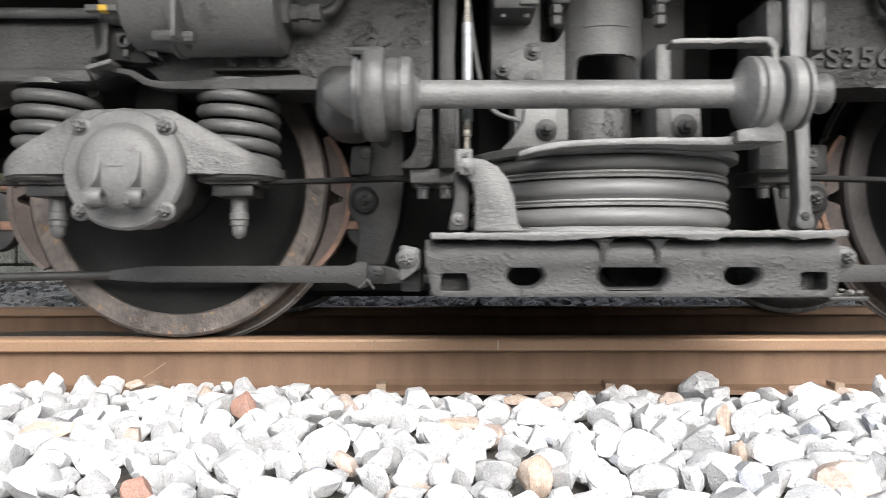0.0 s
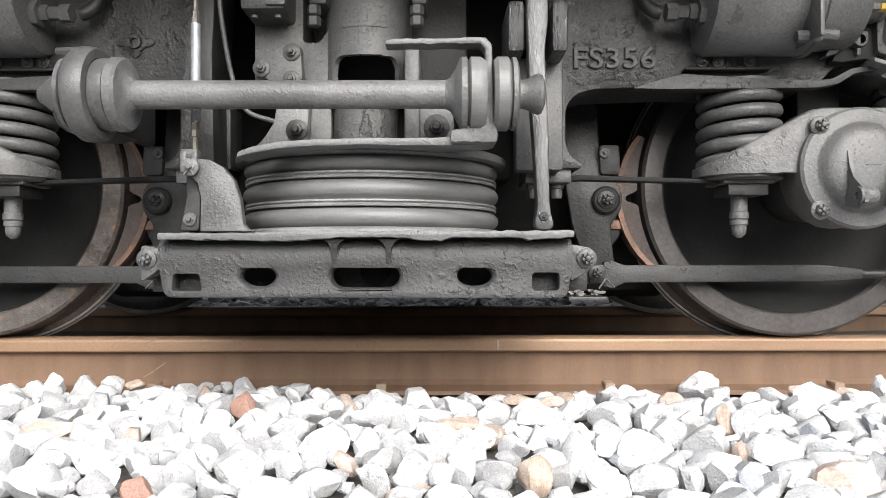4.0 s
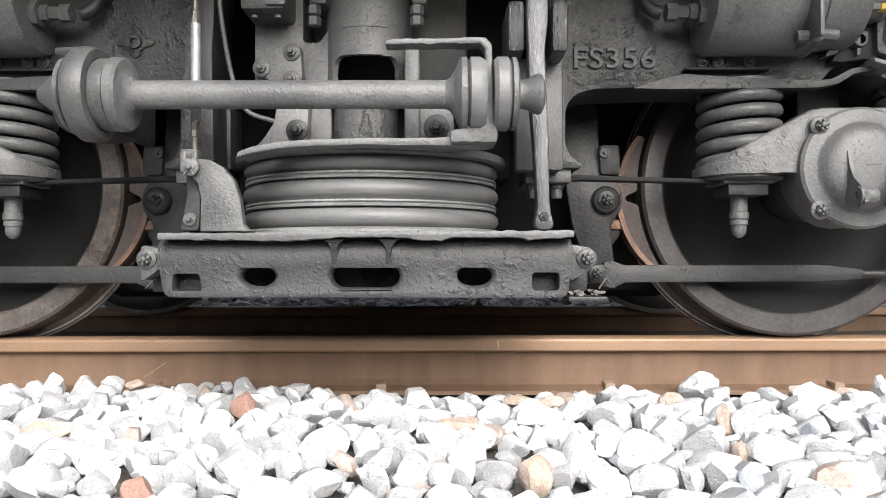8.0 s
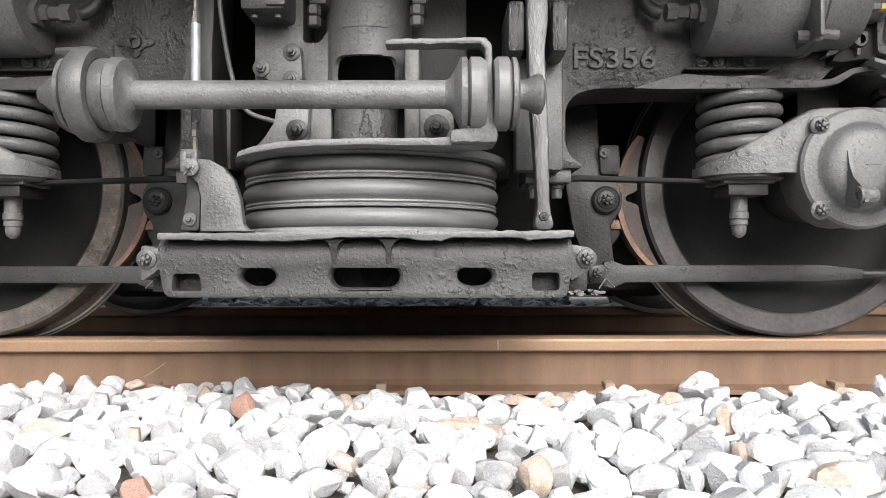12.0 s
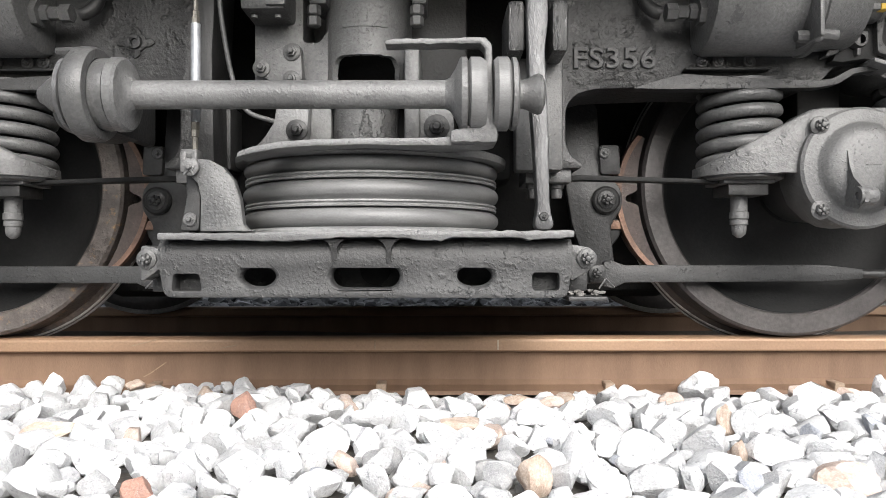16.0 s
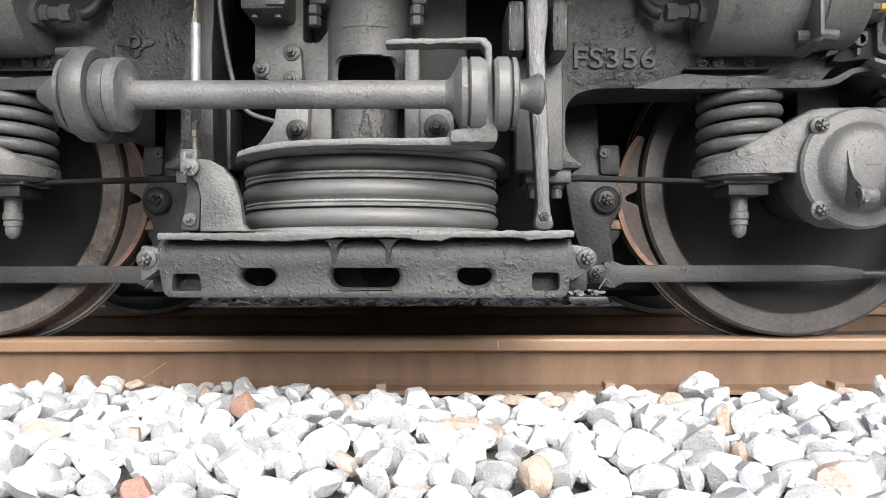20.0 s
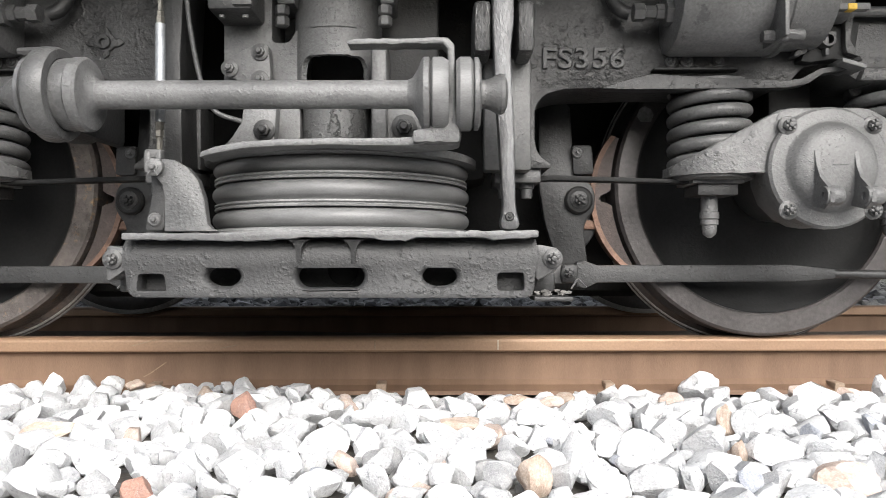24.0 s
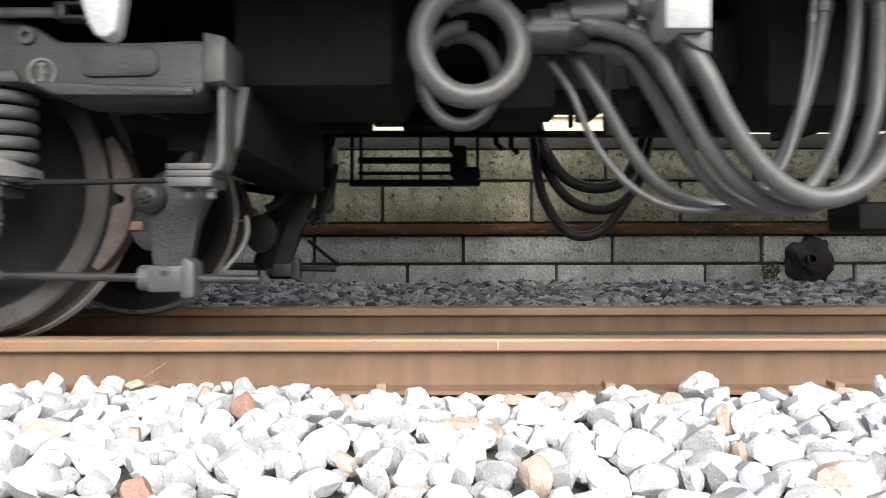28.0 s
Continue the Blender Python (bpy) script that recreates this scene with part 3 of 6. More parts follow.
# the rest of the top layer: stones side by side, none in another
laid = [(x, y, (w + h) * 0.5) for x, y, z, w, h, m in MARKED]
cells = {}
for k, (x, y, r) in enumerate(laid):
    cells.setdefault((int(x // 0.1), int(y // 0.1)), []).append(k)
loose = []
for size in (0.036, 0.031, 0.026, 0.021, 0.017, 0.013):
    for _ in range(5200):
        r = size * rng.uniform(0.88, 1.12)
        x, y = rng.uniform(-2.1, 2.1), rng.uniform(-1.78, -0.64 - r)
        c = (int(x // 0.1), int(y // 0.1))
        close = [laid[k] for i in (-1, 0, 1) for j in (-1, 0, 1) for k in cells.get((c[0] + i, c[1] + j), ())]
        if any(math.hypot(x - p, y - q) < 0.9 * (r + o) for p, q, o in close):
            continue
        cells.setdefault(c, []).append(len(laid))
        laid.append((x, y, r))
        low = 0.016 if y > -0.86 and x > -0.32 else 0.0
        loose.append((x, y, bed_height(x, y) + 0.008 - low + rng.uniform(-0.006, 0.006), r))
loose.sort(key=lambda q: abs(q[0]) * 1.5 + abs(q[1] + 1.25) * 0.4 - q[3] * 8)
tints = [STONE_PART] * 15 + [STONE_GREY, STONE_GREY, STONE_PINK, STONE_BLUE]
for x, y, z, r in loose[:178]:
    stone(x, y, z, (r * rng.uniform(1.0, 1.25), r * rng.uniform(0.9, 1.1), r * rng.uniform(0.62, 0.85)), rng.choice(tints), (rng.uniform(-0.3, 0.3), rng.uniform(-0.3, 0.3), rng.uniform(0, 6.28)))
scatter("ballast_shoulder", [((x, y, z), r) for x, y, z, r in loose[178:]], STONE, "pale crushed limestone ballast lit by the open sky", COBBLES)
# the layer below, coloured dark as the shade in the gaps, and the shoulder farther along
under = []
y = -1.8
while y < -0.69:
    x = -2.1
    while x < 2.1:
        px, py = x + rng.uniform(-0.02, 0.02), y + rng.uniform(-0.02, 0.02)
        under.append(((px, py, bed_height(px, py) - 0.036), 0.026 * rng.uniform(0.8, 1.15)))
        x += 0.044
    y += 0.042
scatter("ballast_below", under, DIM_STONE, "crushed stones of the layer below, darkened for the shade in the gaps", COBBLES)
verge = [((rng.uniform(2.1, 8.0) * rng.choice((-1, 1)), rng.uniform(-2.6, -0.72), -0.14), rng.uniform(0.02, 0.045)) for _ in range(5000)]
verge += [((rng.uniform(-2.1, 2.1), rng.uniform(-2.6, -1.8), -0.15), rng.uniform(0.02, 0.04)) for _ in range(1500)]
scatter("ballast_verge", verge, STONE, "pale crushed limestone ballast farther along the track")

# darker stones between and behind the rails
dark = []
for y0, y1, step, size in ((-0.47, 0.47, 0.05, 0.028), (0.64, 2.92, 0.06, 0.038), (0.64, 2.92, 0.085, 0.044)):
    y = y0
    while y < y1:
        x = -4.6
        while x < 4.6:
            px, py = x + rng.uniform(-0.5, 0.5) * step, y + rng.uniform(-0.5, 0.5) * step
            r = size * rng.uniform(0.6, 1.2)
            if 0.4 < py < 0.63 + r * 1.35:
                x += step
                continue
            dark.append(((px, py, bed_height(px, py) + rng.uniform(0.0, 0.015) - (0.03 if py < 0.55 else 0.0)), r))
            x += step
        y += step
# the stones between the rails carry the train's shade in their colour
scatter("ballast_between", [q for q in dark if q[0][1] < 0.55], SHADE_STONE, "brown ballast stones between the rails, darkened for the train's shade")
scatter("ballast_behind", [q for q in dark if q[0][1] > 0.55], DARK_STONE, "grey ballast stones between the rails and the platform wall")

# sleepers and their clips
sleepers = tagged(new("sleepers"), "concrete sleepers buried in the ballast", "sleeper", kind="structure")
for k in range(-8, 9):
    x = -0.1676 + 0.617 * k
    bm = box(B(), x - 0.11, x + 0.11, -0.95, 0.95, -0.33, -0.16, 0.015)
    part("sleeper", bm, SLEEPER, sleepers)
    for s in (-1, 1):
        bm = slab(B(), rounded([(x - 0.015, -0.155), (x + 0.015, -0.155), (x + 0.013, -0.121), (x - 0.013, -0.121)], 0.004), s * 0.585 - 0.045, s * 0.585 + 0.02, 0.003)
        part("rail_clip", bm, CLIP, sleepers)
        bm = box(B(), x - 0.035, x + 0.035, s * 0.566 - s * 0.02 - 0.1, s * 0.566 - s * 0.02 + 0.06, -0.165, -0.143, 0.004)
        part("clip_plate", bm, CLIP, sleepers)

# ---- the platform behind the track ----
WALL_Y = 2.97
wall = tagged(new("platform_wall"), "weathered concrete block platform wall with dark joints", "wall", kind="structure")
bm = box(B(), -9, 9, WALL_Y + 0.03, WALL_Y + 0.35, -0.3, 1.0484, 0)
part("backing", bm, MORTAR, wall)
COURSES = [(-0.078, 0.1464, 0.8844, CONCRETE, 0.0), (0.1596, 0.3708, 0.1584, CONCRETE, 0.006), (0.4764, 0.7932, 0.6908, ROUGH_CONCRETE, 0.0), (0.8064, 1.0484, 0.1056, ROUGH_CONCRETE, 0.008)]
wide = 1.1616
for z0, z1, xj, m, proud in COURSES:
    me = None
    for k in range(-7, 8):
        if me is None:
            bm = box(B(), 0.012, wide - 0.012, -proud, 0.06, z0 + 0.004, z1 - 0.004, 0.014)
            ob = part("block", bm, m, wall)
            me = ob.data
        else:
            ob = new("block", me)
            ob.parent = wall
        ob.location = (xj + k * wide, WALL_Y + 0.004 * math.sin(k * 2.3), 0.0)
bm = slab(B(), [(-9, 0.3826), (9, 0.3826), (9, 0.461), (-9, 0.461)], WALL_Y - 0.045, WALL_Y + 0.05, 0.006)
part("steel_strip", bm, BEAM_RUST, wall, "orange rusted steel strip along the wall")
bm = box(B(), -9, 9, WALL_Y - 0.02, WALL_Y + 0.3, 1.0484, 1.1628, 0.01)
part("capping", bm, MORTAR, wall, "dark damp capping course")
bm = box(B(), -60, 60, WALL_Y + 0.3, 60, -0.2, 1.154, 0.0)
tagged(part("bank", bm, SOIL), "raised ground behind the block wall", "ground", kind="structure")

# a long low building beyond, seen only in slits under the train
building = tagged(new("building"), "long low cream building far behind the wall", "building")
top = 3.0444
part("facade", box(B(), -30, 30, 12.0, 18.0, 0.9, top, 0.0), FACADE, building)
part("eaves", box(B(), -30.2, 30.2, 11.9, 18.1, top, top + 0.08, 0.01), COPING, building)
for k in range(-8, 9):
    part("pilaster", box(B(), k * 2.1 - 0.12, k * 2.1 + 0.12, 11.94, 12.0, 1.0, top, 0.01), COPING, building)

# an unseen plain low wall, added behind the camera to block low light
bm = box(B(), -40, 40, -6.4, -6.0, -0.6, 1.2, 0.0)
tagged(part("wall_south", bm, SOIL), "unseen plain dark wall added to keep low light off the track", "wall", kind="structure")

# weep pipe in a dark lump of mortar at the foot of the wall
drain = tagged(new("drain_pipe"), "dark drain pipe in black mortar at the wall's foot", "pipe")
bm = bmesh.new()
bmesh.ops.create_icosphere(bm, subdivisions=4, radius=1.0)
for v in bm.verts:
    k = 1.05 + 0.3 * noise.noise(v.co * 1.7) + 0.14 * noise.noise(v.co * 6)
    v.co = Vector((2.8602 + v.co.x * 0.2 * k, WALL_Y + 0.03 + v.co.y * 0.09 * k, 0.1776 + v.co.z * 0.19 * k))
part("mortar_lump", bm, HOSE_BROWN, drain)
bm = ring_lathe(B(), [(0.028, -0.02), (0.04, -0.02), (0.04, 0.12), (0.028, 0.12)], (2.8234, WALL_Y - 0.085, 0.1869), "Y", 24)
part("pipe_mouth", bm, GREY_DARK, drain)

# weed beside it
weed = tagged(new("weed"), "small green weed growing from the ballast by the wall", "plant")
for k in range(9):
    x, h = 2.5099 + rng.uniform(-0.05, 0.07), rng.uniform(0.05, 0.3 if k < 2 else 0.14)
    lean = rng.uniform(-0.04, 0.05)
    y = WALL_Y - 0.09 + rng.uniform(-0.03, 0.03)
    bm = tube(B(), [(x, y, 0.02), (x + lean * 0.4, y, 0.03 + h * 0.5), (x + lean, y - 0.01, 0.03 + h)], 0.0022, 5)
    part("stem", bm, LEAF, weed)
    bm = B()
    for j in range(9):
        t = (j + 1) / 9
        c = Vector((x + lean * t, y - 0.004, 0.03 + h * t))
        d = Vector((rng.uniform(-1, 1), rng.uniform(-0.8, 0.2), rng.uniform(-0.1, 0.7))).normalized() * rng.uniform(0.018, 0.036)
        w = d.cross(Vector((0, 1, 0.3))).normalized() * d.length * 0.28
        m = c + d * 0.5
        f = [bm.verts.new(q) for q in (c, m + w, c + d, m - w)]
        bm.faces.new(f)
        g = [bm.verts.new(q.co + Vector((0, 0.0012, 0))) for q in f]
        bm.faces.new(list(reversed(g)))
        for i in range(4):
            bm.faces.new((f[i], g[i], g[(i + 1) % 4], f[(i + 1) % 4]))
    part("leaves", bm, LEAF, weed)


# ---- the bogie: built about its centre, x along the track, near side at -y ----
R = 0.409
AXLE = 1.107
bogie = tagged(new("bogie"), "dusty grey four-wheeled railway bogie with air springs standing on the rails", "bogie")
near_parts = []


def bp(name, bm, material, label="", mirror=False, far=True, parent=None, sharp=38):
    ob = part(name, bm, material, parent or bogie, label, mirror, sharp)
    if far and parent is None:
        near_parts.append(ob)
    return ob


def wheel_profile_tyre():
    """Ring of the wheel: front face outwards (-y), then tread, flange, back face."""
    return [(R - 0.066, -0.6), (R - 0.064, -0.614), (R - 0.058, -0.619), (R - 0.012, -0.619), (R - 0.004, -0.612), (R, -0.575), (R + 0.002, -0.535), (R + 0.012, -0.526), (R + 0.024, -0.519), (R + 0.028, -0.511), (R + 0.024, -0.5), (R + 0.01, -0.494), (R - 0.05, -0.494), (R - 0.066, -0.5)]


def wheelset(x):
    """Axle with two wheels; turns about its own axle."""
    ws = part("wheelset", lathe(B(), [(0.06, -0.92), (0.065, -0.7), (0.085, -0.68), (0.09, -0.5), (0.075, -0.3), (0.075, 0.3), (0.09, 0.5), (0.085, 0.68), (0.065, 0.7), (0.06, 0.92)], (0, 0, 0), "Y", 32), GREY_DARK, bogie, "axle with two worn steel wheels")
    for s in (1, -1):
        prof = [(r, s * h) for r, h in wheel_profile_tyre()]
        part("tyre", ring_lathe(B(), prof, (0, 0, 0), "Y", 96), TYRE_RUST if x < 0 and s > 0 else TYRE, ws, "brown-grey steel tyre with a bright flange")
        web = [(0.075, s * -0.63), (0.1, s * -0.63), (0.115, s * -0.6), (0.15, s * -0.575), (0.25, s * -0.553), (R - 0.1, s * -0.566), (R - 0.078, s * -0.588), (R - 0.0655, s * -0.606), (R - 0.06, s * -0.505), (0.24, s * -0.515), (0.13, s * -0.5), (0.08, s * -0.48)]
        part("wheel_web", ring_lathe(B(), web, (0, 0, 0), "Y", 64), WEB, ws, "near-black wheel disc")
        fl = [(R + 0.006, s * -0.523), (R + 0.0185, s * -0.5235), (R + 0.0265, s * -0.5155), (R + 0.0285, s * -0.511), (R + 0.0265, s * -0.5), (R + 0.018, s * -0.4945), (R + 0.008, s * -0.4932), (R + 0.008, s * -0.505)]
        part("flange", ring_lathe(B(), fl, (0, 0, 0), "Y", 96), FLANGE, ws, "polished wheel flange")
    if x > 0:
        # a patch of the rim scraped bright
        patch = [(-0.3, 0.232), (-0.272, 0.227), (-0.262, 0.245), (-0.268, 0.262), (-0.28, 0.272), (-0.298, 0.266), (-0.307, 0.249)]
        part("scraped_patch", slab(B(), ragged(patch, 9, 0.002, 0.006), -0.6203, -0.6185, 0), PALE, ws, "pale scraped patch on the rim")
    ws.matrix_basis = pose(x, 0, R)
    return ws


wheelsets = [wheelset(-AXLE), wheelset(AXLE)]

# lower beam that carries the air spring
Y0 = -1.08
holes = [oval(-0.2186, 0.1813, 0.045, 0.0299), oval(0.0029, 0.1813, 0.0345, 0.031, 24, 0.0441), oval(0.228, 0.1813, 0.045, 0.0299),
         rounded([(-0.395, 0.1514), (-0.3323, 0.1514), (-0.3381, 0.1873), (-0.3915, 0.1873)], 0.008), rounded([(0.3463, 0.1514), (0.402, 0.1514), (0.402, 0.1885), (0.3463, 0.1885)], 0.008)]
outline = rounded([(-0.41, 0.1386), (0.4194, 0.1363), (0.4286, 0.221), (-0.424, 0.221)], 0.02, 5)
beam = bp("spring_beam", slab(B(), outline, Y0, Y0 + 0.048, 0.009, holes), BEAM_GREY, "grey cast spring beam with oval holes")
bm = B()
prof = [(Y0 + 0.0005, 0.1989), (Y0 - 0.0006, 0.2059), (Y0 - 0.001, 0.2175), (Y0 + 0.0005, 0.2302), (Y0 + 0.004, 0.2407), (Y0 + 0.010, 0.25), (Y0 + 0.018, 0.2569), (Y0 + 0.06, 0.2569), (Y0 + 0.046, 0.1989)]
a = [bm.verts.new((-0.424, y, z)) for y, z in prof]
b = [bm.verts.new((0.4286, y, z)) for y, z in prof]
for k in range(len(prof)):
    bm.faces.new((a[k], a[(k + 1) % len(prof)], b[(k + 1) % len(prof)], b[k]))
bm.faces.new(a)
bm.faces.new(b)
bp("beam_shoulder", bm, BEAM_GREY)
bm = box(B(), -0.4158, 0.4228, Y0 + 0.16, Y0 + 0.19, 0.1398, 0.2558, 0.01)
for x0, x1 in ((-0.4042, -0.3265), (0.3393, 0.4089)):
    bp("pocket", box(B(), x0, x1, Y0 + 0.05, Y0 + 0.06, 0.1456, 0.192, 0.002), BEAM_GREY)
box(bm, -0.4158, 0.4228, Y0 + 0.026, Y0 + 0.30, 0.1386, 0.1502, 0.003)
bp("beam_back", bm, BEAM_GREY)
bm = lathe(B(), [(0.034, 0.0), (0.034, -0.03), (0.028, -0.034)], (0.0117, Y0 + 0.16, 0.1921), "Y", 24)
bp("boss", bm, WEB, parent=beam)
# worn chamfers round the oval holes
for cx_, rx, rz, flat in ((-0.2186, 0.036, 0.0209, 0.0), (0.0029, 0.0255, 0.022, 0.0441), (0.228, 0.036, 0.0209, 0.0)):
    ring = oval(cx_, 0.1813, rx + 0.003, rz + 0.003, 36, flat)
    bm = B()
    rows = []
    for k, (x, z) in enumerate(ring):
        out = Vector((x - cx_, 0, z - 0.1813)).normalized()
        wear = 1 + 0.25 * noise.noise((x * 60, z * 60, 2.0))
        rows.append([bm.verts.new((x + out.x * a * wear, Y0 + b, z + out.z * a * wear)) for a, b in ((0.009, 0.003), (0.008, -0.0008), (0.004, 0.0), (-0.0025, 0.009), (-0.003, 0.035), (0.009, 0.035))])
    for p, q in zip(rows, rows[1:] + rows[:1]):
        for k in range(6):
            bm.faces.new((p[k], p[(k + 1) % 6], q[(k + 1) % 6], q[k]))
    bp("hole_lip", bm, BEAM_GREY, "", parent=beam, sharp=60)
# the flange on top, with a wavy worn lip
pts = [(-0.4127, 0.257), (-0.3007, 0.2558), (-0.1551, 0.2525), (-0.0543, 0.2603), (0.0577, 0.2603), (0.1585, 0.2525), (0.1809, 0.2603), (0.3209, 0.2592), (0.3377, 0.2536), (0.4273, 0.2603), (0.4284, 0.2738), (0.0689, 0.2738), (-0.2223, 0.2715), (-0.4127, 0.2704)]
bp("beam_flange", slab(B(), ragged(pts, 3, 0.0016), -1.11, -0.73, 0.003), GREY_LIGHT, "pale dusty top flange of the beam")
for x in (-0.0599, 0.0518):
    rib = [(x - 0.022, 0.2569), (x + 0.022, 0.2569), (x + 0.012, 0.2505), (x + 0.006, 0.24), (x + 0.0045, 0.206), (x - 0.0045, 0.206), (x - 0.006, 0.24), (x - 0.012, 0.2505)]
    bm = slab(B(), rib, Y0 - 0.012, Y0 + 0.03, 0.002)
    for v in bm.verts:
        if v.co.y < Y0:
            v.co.y = Y0 - 0.014 * (v.co.z - 0.204) / 0.053
    bp("rib", bm, BEAM_GREY)

# air spring
AX_, AY_ = -0.0106, -0.78


def bulge(z1, z0, r, dent):
    n = 8
    return [(r - dent + dent * math.sin(math.pi * k / n) ** 0.6, z1 + (z0 - z1) * k / n) for k in range(n + 1)]


bp("base_ring", lathe(B(), [(0.318, 0.2714), (0.318, 0.2782), (0.305, 0.2839), (0.1, 0.2839)], (AX_, AY_, 0), "Z", 64), DUST)
air = bp("air_spring", lathe(B(), [(0.29, 0.2832)] + list(reversed(bulge(0.3255, 0.2844, 0.310, 0.018))) + [(0.29, 0.3255)] + list(reversed(bulge(0.3845, 0.3425, 0.310, 0.018))) + [(0.29, 0.3845)] + list(reversed(bulge(0.4387, 0.4015, 0.308, 0.02))) + [(0.26, 0.441)], (AX_, AY_, 0), "Z", 72), RUBBER, "grey three-bellows rubber air spring", sharp=60)
for za, zb in ((0.3255, 0.3425), (0.3845, 0.4015)):
    m = (za + zb) / 2
    bp("girdle_hoop", ring_lathe(B(), [(0.285, za + 0.0016), (0.3045, za + 0.0016), (0.3055, m - 0.003), (0.301, m), (0.3055, m + 0.003), (0.3045, zb - 0.0016), (0.285, zb - 0.0016)], (AX_, AY_, 0), "Z", 72), DUST, "pale dusty steel hoop", parent=air)
bm = lathe(B(), [(0.3, 0.4335), (0.322, 0.4346), (0.327, 0.4369), (0.328, 0.4517), (0.322, 0.4551), (0.2, 0.4608)], (AX_, AY_, 0), "Z", 72)
plate = bp("top_plate", bm, GREY_LIGHT, "pale dusty top plate of the air spring")
lip = [(-0.2402, 0.416), (-0.238, 0.4272), (-0.2111, 0.4373), (-0.1551, 0.4474), (-0.0879, 0.4518), (0.0017, 0.4541), (0.1496, 0.4541), (0.1808, 0.4569), (0.2027, 0.463), (0.2222, 0.4722), (0.2353, 0.4875), (0.2682, 0.4875), (0.2715, 0.459), (0.2682, 0.4459), (0.2557, 0.442), (0.203, 0.438), (0.1496, 0.4384), (0.0017, 0.4406), (-0.0879, 0.4384), (-0.1551, 0.4339), (-0.2111, 0.4238)]
bp("plate_lip", slab(B(), ragged(lip, 7, 0.0008, 0.03), -1.155, -1.07, 0.003), GREY_LIGHT, parent=plate)

# bolster post over the air spring
PX, PY, PR = -0.0134, -0.84, 0.103


def curved_shell(a0, a1, z0, z1, r0, r1, keep, da=0.75, dz=0.00125):
    """A curved wall about the post's axis, built of small faces where keep(arc, z) holds; angles from the near side."""
    bm = B()
    na, nz = int(round((a1 - a0) / da)), int(round((z1 - z0) / dz))
    made = {}

    def vert(i, j, k):
        if (i, j, k) not in made:
            a = radians(a0 + (a1 - a0) * i / na)
            r = (r0, r1)[k]
            made[i, j, k] = bm.verts.new((PX + r * math.sin(a), PY - r * math.cos(a), z0 + (z1 - z0) * j / nz))
        return made[i, j, k]

    full = {(i, j) for i in range(na) for j in range(nz) if keep(radians(a0 + (a1 - a0) * (i + 0.5) / na) * r1, z0 + (z1 - z0) * (j + 0.5) / nz)}
    for i, j in full:
        for k in (0, 1):
            bm.faces.new([vert(p, q, k) for p, q in ((i, j), (i + 1, j), (i + 1, j + 1), (i, j + 1))])
        for (di, dj), (p, q) in (((-1, 0), ((i, j), (i, j + 1))), ((1, 0), ((i + 1, j), (i + 1, j + 1))), ((0, -1), ((i, j), (i + 1, j))), ((0, 1), ((i, j + 1), (i + 1, j + 1)))):
            if (i + di, j + dj) not in full:
                bm.faces.new((vert(*p, 0), vert(*q, 0), vert(*q, 1), vert(*p, 1)))
    return bm


def arch_wall(arc, z):
    """Solid but for an arched opening with worn edges."""
    w = 0.086 + 0.0018 * noise.noise((arc * 90, z * 90, 0.0))
    top = 0.678 + 0.002 * noise.noise((arc * 120, 3.0, z * 60))
    if z > top or abs(arc) > w:
        return True
    dx, dz = abs(arc) - (w - 0.03), z - (top - 0.03)
    return dx > 0 and dz > 0 and math.hypot(dx, dz) > 0.03


bm = lathe(B(), [(PR, 0.7401), (PR, 0.7901), (PR - 0.005, 0.8797), (PR - 0.005, 1.0)], (PX, PY, 0), "Z", 48)
post = bp("bolster_post", bm, GREY_LIGHT, "grey cast bolster post with an arched opening")
bp("arch", curved_shell(-105, 105, 0.57, 0.74, PR - 0.014, PR, arch_wall), GREY_LIGHT, parent=post, sharp=60)
bp("name_plate", curved_shell(-31, 31, 0.741, 0.7999, PR - 0.002, PR + 0.0025, lambda arc, z: True, 3.1, 0.02), GREY_LIGHT, "worn blank maker's plate", parent=post, sharp=60)
bp("post_foot", lathe(B(), [(0.0768, 0.4573), (0.0768, 0.5469), (0.08, 0.6)], (-0.0194, -0.85, 0), "Z", 40), FLAKED, "flaking foot of the post", parent=post)
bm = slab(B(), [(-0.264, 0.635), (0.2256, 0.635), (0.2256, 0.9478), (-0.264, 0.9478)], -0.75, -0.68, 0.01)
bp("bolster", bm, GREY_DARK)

# anchor rod with its rubber bushes
RZ = 0.5369
RY = -1.16
rod = bp("anchor_rod", lathe(B(), [(0.0275, -0.488), (0.0275, 0.1915)], (0, RY, RZ), "X", 32), GREY_LIGHT, "pale grey bolster anchor rod")


def turned(name, prof, material, label=""):
    return bp(name, lathe(B(), prof, (0, RY, RZ), "X", 44), material, label, parent=rod)


turned("collar", [(0.066, -0.47), (0.0715, -0.4675), (0.0715, -0.452), (0.067, -0.447), (0.05, -0.4445), (0.036, -0.44), (0.0276, -0.431)], GREY_LIGHT)
turned("bush", [(0.062, -0.5), (0.0685, -0.4965), (0.07, -0.485), (0.068, -0.4705)], GREY)
turned("bush", [(0.06, -0.549), (0.068, -0.547), (0.068, -0.535)], RUBBER)
turned("washer", [(0.058, -0.559), (0.074, -0.557), (0.0745, -0.549), (0.07, -0.547)], BARE)
turned("nut", [(0.01, -0.619), (0.0155, -0.6175), (0.02, -0.61), (0.03, -0.598), (0.043, -0.575), (0.05, -0.558)], GREY)
